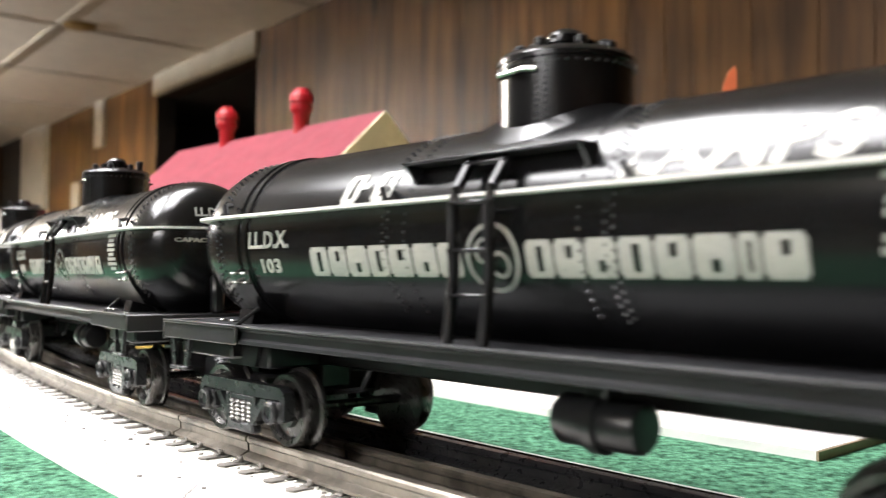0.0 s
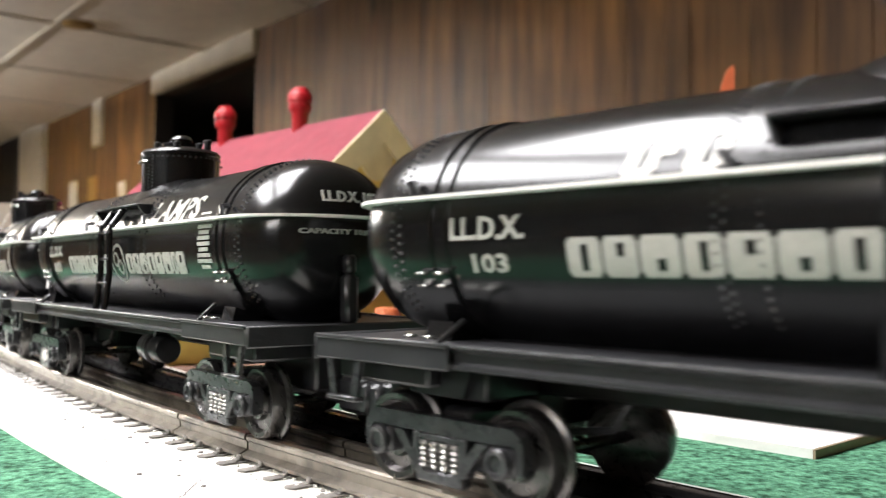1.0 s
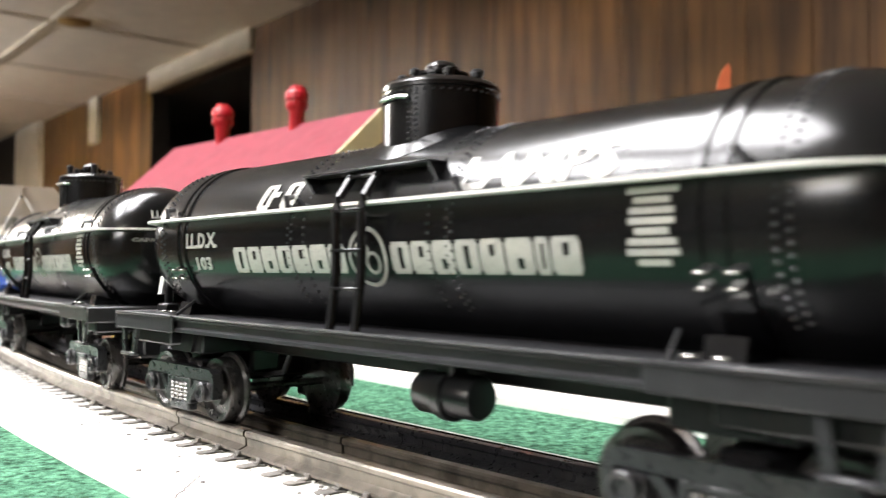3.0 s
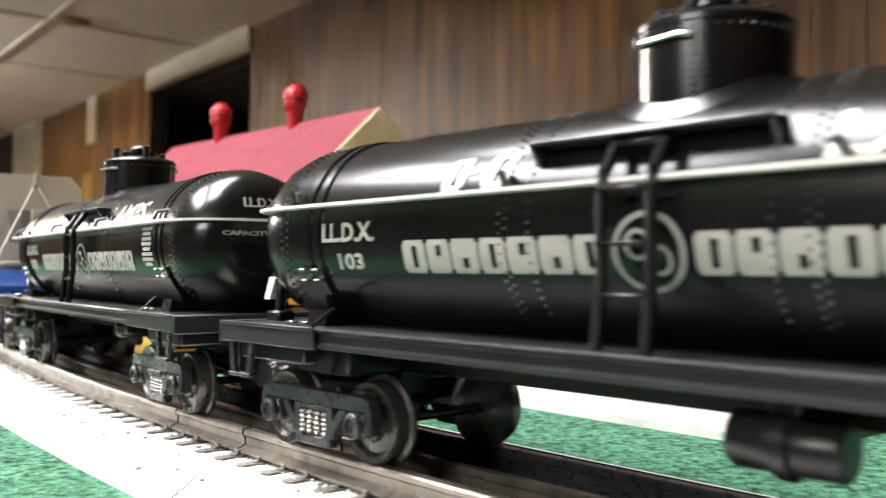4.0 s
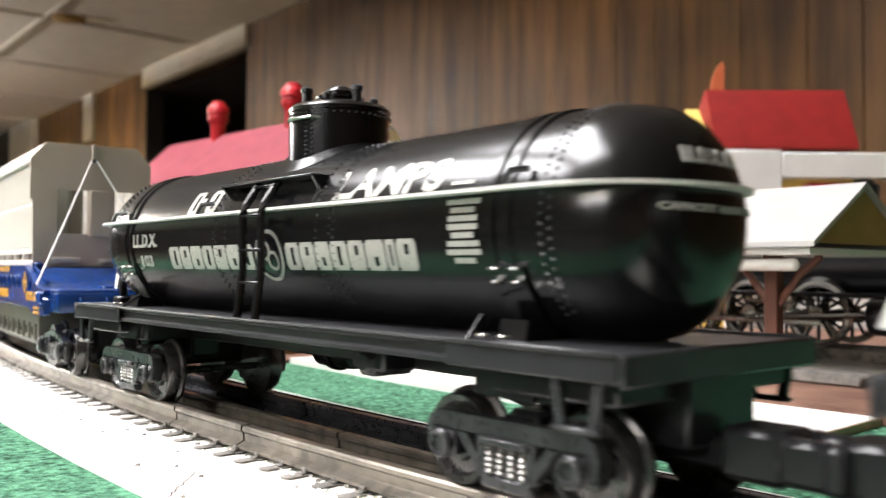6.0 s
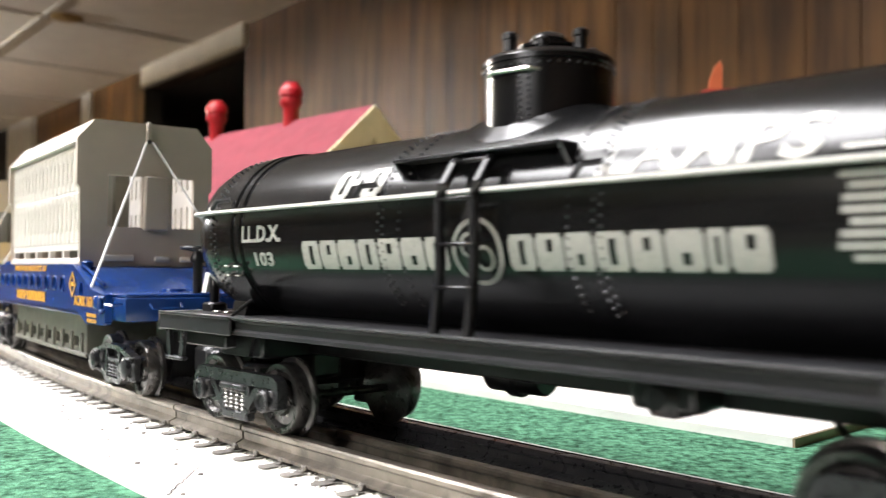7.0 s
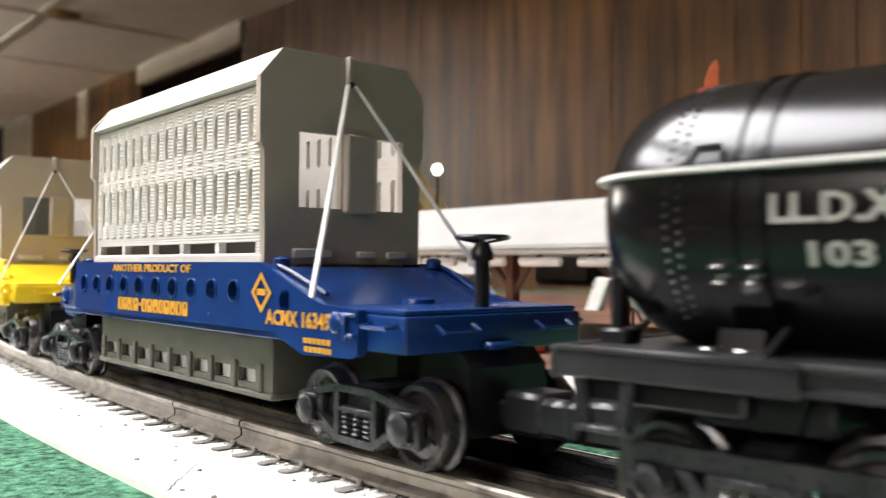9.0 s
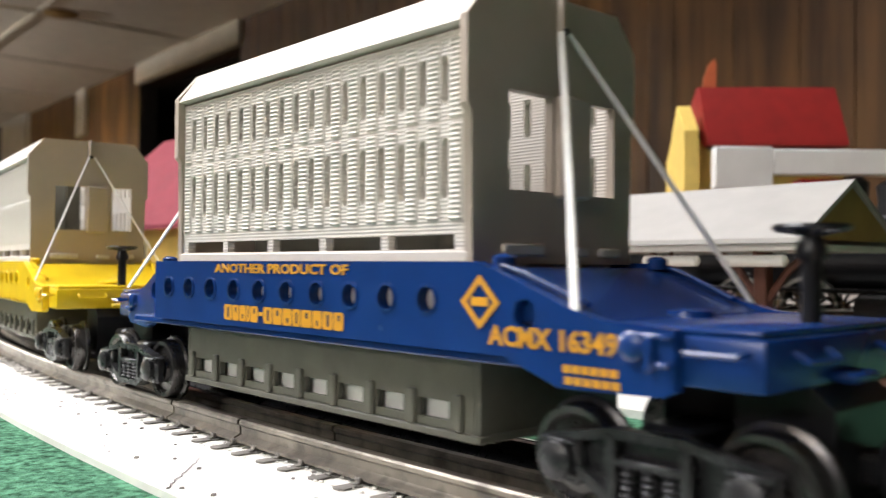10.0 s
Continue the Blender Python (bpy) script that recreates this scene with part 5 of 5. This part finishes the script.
def locomotive():
    """Black steam engine at rest on the second track, behind the shelter."""
    t = thing("steam_locomotive", "black steam locomotive with silver rods standing behind the shelter", "locomotive", local(0.262, 0.410, -0.637, 0.771, 0))
    z0 = TABLE + .008
    bm = B()
    lathe(bm, [(.017, .02), (.0205, .024), (.0210, .04), (.0210, .21), (.0225, .212), (.0225, .235)], "x", 32, (0, 0, z0 + .046))
    part("boiler", bm, "black", t)
    part("running_board", box(B(), (.0, -.027, z0 + .0265), (.27, .027, z0 + .0285), .0005), "black", t)
    part("cab", box(B(), (.225, -.026, z0 + .0285), (.275, .026, z0 + .076), .002), "black", t)
    part("cab_roof", box(B(), (.220, -.028, z0 + .076), (.282, .028, z0 + .079), .001), "black", t)
    for s in (-1, 1):
        bm = B()
        tube(bm, [(.03, s * .0225, z0 + .052), (.12, s * .0228, z0 + .053), (.22, s * .0232, z0 + .053)], .0009, 6)
        part("handrail", bm, "silver", t)
        bm = B()
        lathe(bm, [(.0088, .018), (.0098, .020), (.0098, .048), (.0088, .050)], "x", 20, (0, s * .0225, z0 + .0175))
        part("cylinder", bm, "black", t)
        for i in range(4):
            x = .080 + i * .0385
            bm = B()
            lathe(bm, [(.0135, s * .0160), (.0172, s * .0160), (.0172, s * .0200), (.0150, s * .0206), (.0140, s * .0200)], "y", 32, (x, 0, z0 + .0172), False)
            wheel = part("driving_wheel", bm, "silver", t, "spoked driving wheel with a bright tyre")
            for k in range(12):
                a = 2 * math.pi * k / 12
                b2 = tube(B(), [(x, s * .0185, z0 + .0172), (x + .0142 * math.cos(a), s * .0185, z0 + .0172 + .0142 * math.sin(a))], .0009, 5)
                part("spoke", b2, "iron", wheel)
            part("hub", lathe(B(), [(.0040, s * .0165), (.0040, s * .0215), (.0028, s * .0222)], "y", 14, (x, 0, z0 + .0172)), "silver", wheel)
        part("side_rod", box(B(), (.076, min(s * .0222, s * .0236), z0 + .0110), (.200, max(s * .0222, s * .0236), z0 + .0142), .0006), "silver", t)
        bm = B()
        tube(bm, [(.050, s * .0245, z0 + .0175), (.1185, s * .0245, z0 + .0135)], .0016, 6)
        tube(bm, [(.118, s * .0250, z0 + .0240), (.075, s * .0250, z0 + .0205), (.1185, s * .0250, z0 + .0130)], .0012, 6)
        part("main_rod", bm, "silver", t)
        for i in range(2):
            bm = B()
            lathe(bm, [(.006, s * .0165), (.0085, s * .0165), (.0085, s * .0195), (.006, s * .0200)], "y", 20, (-.012 + i * .034 - .004, 0, z0 + .0085))
            part("pilot_wheel", bm, "iron", t)
    for x, r, h in ((.045, .007, .014), (.10, .009, .010), (.16, .009, .009)):
        bm = B()
        lathe(bm, [(r, z0 + .062), (r * .9, z0 + .068 + h * .4), (r, z0 + .067 + h), (r * .4, z0 + .070 + h)], "z", 18, (x, 0, 0))
        part("dome", bm, "black", t)
    part("pilot_beam", box(B(), (-.025, -.026, z0 + .010), (-.018, .026, z0 + .020), .001), "black", t)
    return t


locomotive()


def side_track():
    t = thing("side_track", "second grey track with steel rails beneath the locomotive", "track")
    m = local(0.262, 0.410, -0.637, 0.771, 0)
    for y in (-.0175, 0.0, .0175):
        ob = part("rail", box(B(), (-.14, y - .0014, TABLE + .002), (.62, y + .0014, TABLE + .0078), .0004), "railtop", t)
        ob.matrix_world = m
    me = mesh_of("tie", box(B(), (-.0035, -.026, TABLE), (.0035, .026, TABLE + .0022), .0004), "tie")
    for i in range(44):
        ob = new("tie", me)
        ob.parent = t
        ob.matrix_world = m @ pose(-.13 + i * .017, 0, 0)


side_track()


def yellow_station():
    """Yellow station with a deep red roof that faces the room."""
    t = thing("toy_station", "yellow toy station with a deep red roof", "toy house", local(0.2340, 0.75, 0.985, -0.02, 0))
    z = EYE.z
    bm = B()
    prism(bm, [(-.012, z + .104), (-.012, z + .108), (.016, z + .159), (.022, z + .159), (.110, z + .108), (.110, z + .104)], "x", -.004, .115)
    part("roof", bm, "redroof", t, "deep red sloping roof")
    bm = B()
    prism(bm, [(.0, TABLE), (.1, TABLE), (.1, z + .102), (.050, z + .148), (.0, z + .102)], "x", -.012, -.001)
    box(bm, (-.001, .001, TABLE), (.116, .099, z + .102))
    part("wall", bm, "gold", t, "golden yellow walls")
    bm = B()
    prism(bm, [(-.014, z + .060), (.030, z + .060), (.030, z + .118), (.012, z + .141), (-.002, z + .128), (-.014, z + .116)], "x", -.024, -.012)
    part("stepped_gable", bm, "gold", t)
    for x0, x1, z0, z1 in ((-.003, .045, .066, .1005), (.045, .165, .0775, .0985)):
        bm = B()
        box(bm, (x0, -.030, z + z0), (x1, -.018, z + z1), .001)
        part("front_trim", bm, "white", t, "white trim boards")
    part("counter", box(B(), (.003, -.026, z + .056), (.068, -.008, z + .0655), .001), "black", t, "black counter under the trim")
    part("counter_panel", box(B(), (.0685, -.027, z + .058), (.104, -.008, z + .0745), .001), "red", t, "bright red panel under the trim")
    part("counter_end", lathe(B(), [(.004, z + .056), (.011, z + .060), (.012, z + .072), (.006, z + .0775)], "z", 14, (.117, -.017, 0)), "black", t)
    part("counter_base", box(B(), (.003, -.020, TABLE), (.128, -.010, z + .0575), .001), "white", t)
    part("canopy_post", box(B(), (.150, -.028, TABLE), (.156, -.022, z + .072)), "white", t)
    part("canopy_post", box(B(), (.002, -.028, TABLE), (.008, -.022, z + .070)), "white", t)
    return t


yellow_station()


def pennant():
    t = thing("pennant_sign", "slim orange-red pointed sign behind the station roof", "sign", pose(0.262, 0.84, 0))
    z = EYE.z
    part("post", box(B(), (-.002, -.002, TABLE), (.002, .002, z + .165)), "brown", t)
    bm = B()
    prism(bm, [(-.008, z + .158), (.006, z + .158), (.0065, z + .196), (.0045, z + .201), (-.001, z + .195), (-.006, z + .182)], "y", -.0045, -.002)
    part("sign_board", bm, "orange", t)


pennant()


def globe_lamp(x, y, z):
    t = thing("street_lamp", "small street lamp with a lit white globe", "street lamp", pose(x, y, 0))
    part("post", lathe(B(), [(.004, TABLE), (.0016, TABLE + .006), (.0012, z - .005)], "z", 12), "black", t)
    part("globe", lathe(B(), [(.0008, z - .0042), (.0028, z - .0034), (.0042, z), (.0028, z + .0034), (.0006, z + .0042)], "z", 18), "globe", t)


globe_lamp(0.0, 0.66, EYE.z + .0735)


def barrel(x, y, z, r, h, material, label):
    bm = B()
    lathe(bm, [(r * .8, z), (r, z + h * .3), (r, z + h * .7), (r * .8, z + h), (r * .3, z + h * 1.02)], "z", 20, (x, y, 0))
    return solid("barrel", bm, material, label, "barrel", group="loose barrels")


barrel(-.036, .52, TABLE, .0085, .027, "orange", "bright orange barrel beside the white board")


def low_wall():
    """Row of orange-red blocks along the far edge of the green strip."""
    rnd = random.Random(12)
    me = mesh_of("brick", box(B(), (-.0155, -.006, 0), (.0155, .006, .018), .0012), "brick")
    t = thing("low_wall", "low wall of orange-red toy bricks beside the track", "wall")
    a = -2.62
    while a < -2.27:
        if rnd.random() > .22:
            ob = new("brick", me)
            ob.parent = t
            ob.matrix_world = track_pose(a, -.215, -.0045)
        a += .033


low_wall()


RUN = ((0.0, 0.0000), (0.5, 0.0387), (1.0, 0.0765), (1.5, 0.1124), (2.0, 0.1490), (2.5, 0.1871), (3.0, 0.2250), (4.5, 0.3337), (5.0, 0.3710), (5.5, 0.4080), (7.0, 0.5215), (7.5, 0.5569), (8.0, 0.5918), (8.5, 0.6266), (9.0, 0.6629), (9.5, 0.7000), (10.0, 0.7372))


def run(t):
    return float(np.interp(t, [r[0] for r in RUN], [r[1] for r in RUN]))


def pull(a):
    """The couplings draw out by a few millimetres as a car leaves the bend."""
    return a + .06 * max(0.0, a + 1.99)


def motions():
    for car, arc, turn in CARS:
        walk(car, [(t, track_pose(pull(arc + s), CHORD) @ pose(0, 0, 0, 0, 0, turn)) for t, s in RUN])
        for truck_ob in [o for o in car.children if o.name.startswith("truck")]:
            for ws in [o for o in truck_ob.children if o.name.startswith("wheelset")]:
                x = ws.location.x
                rows = [(i * .1, pose(x, 0, .0091, 0, math.degrees(run(i * .1) / .0091) * (-1 if turn else 1), 0)) for i in range(101)]
                walk(ws, rows)


motions()
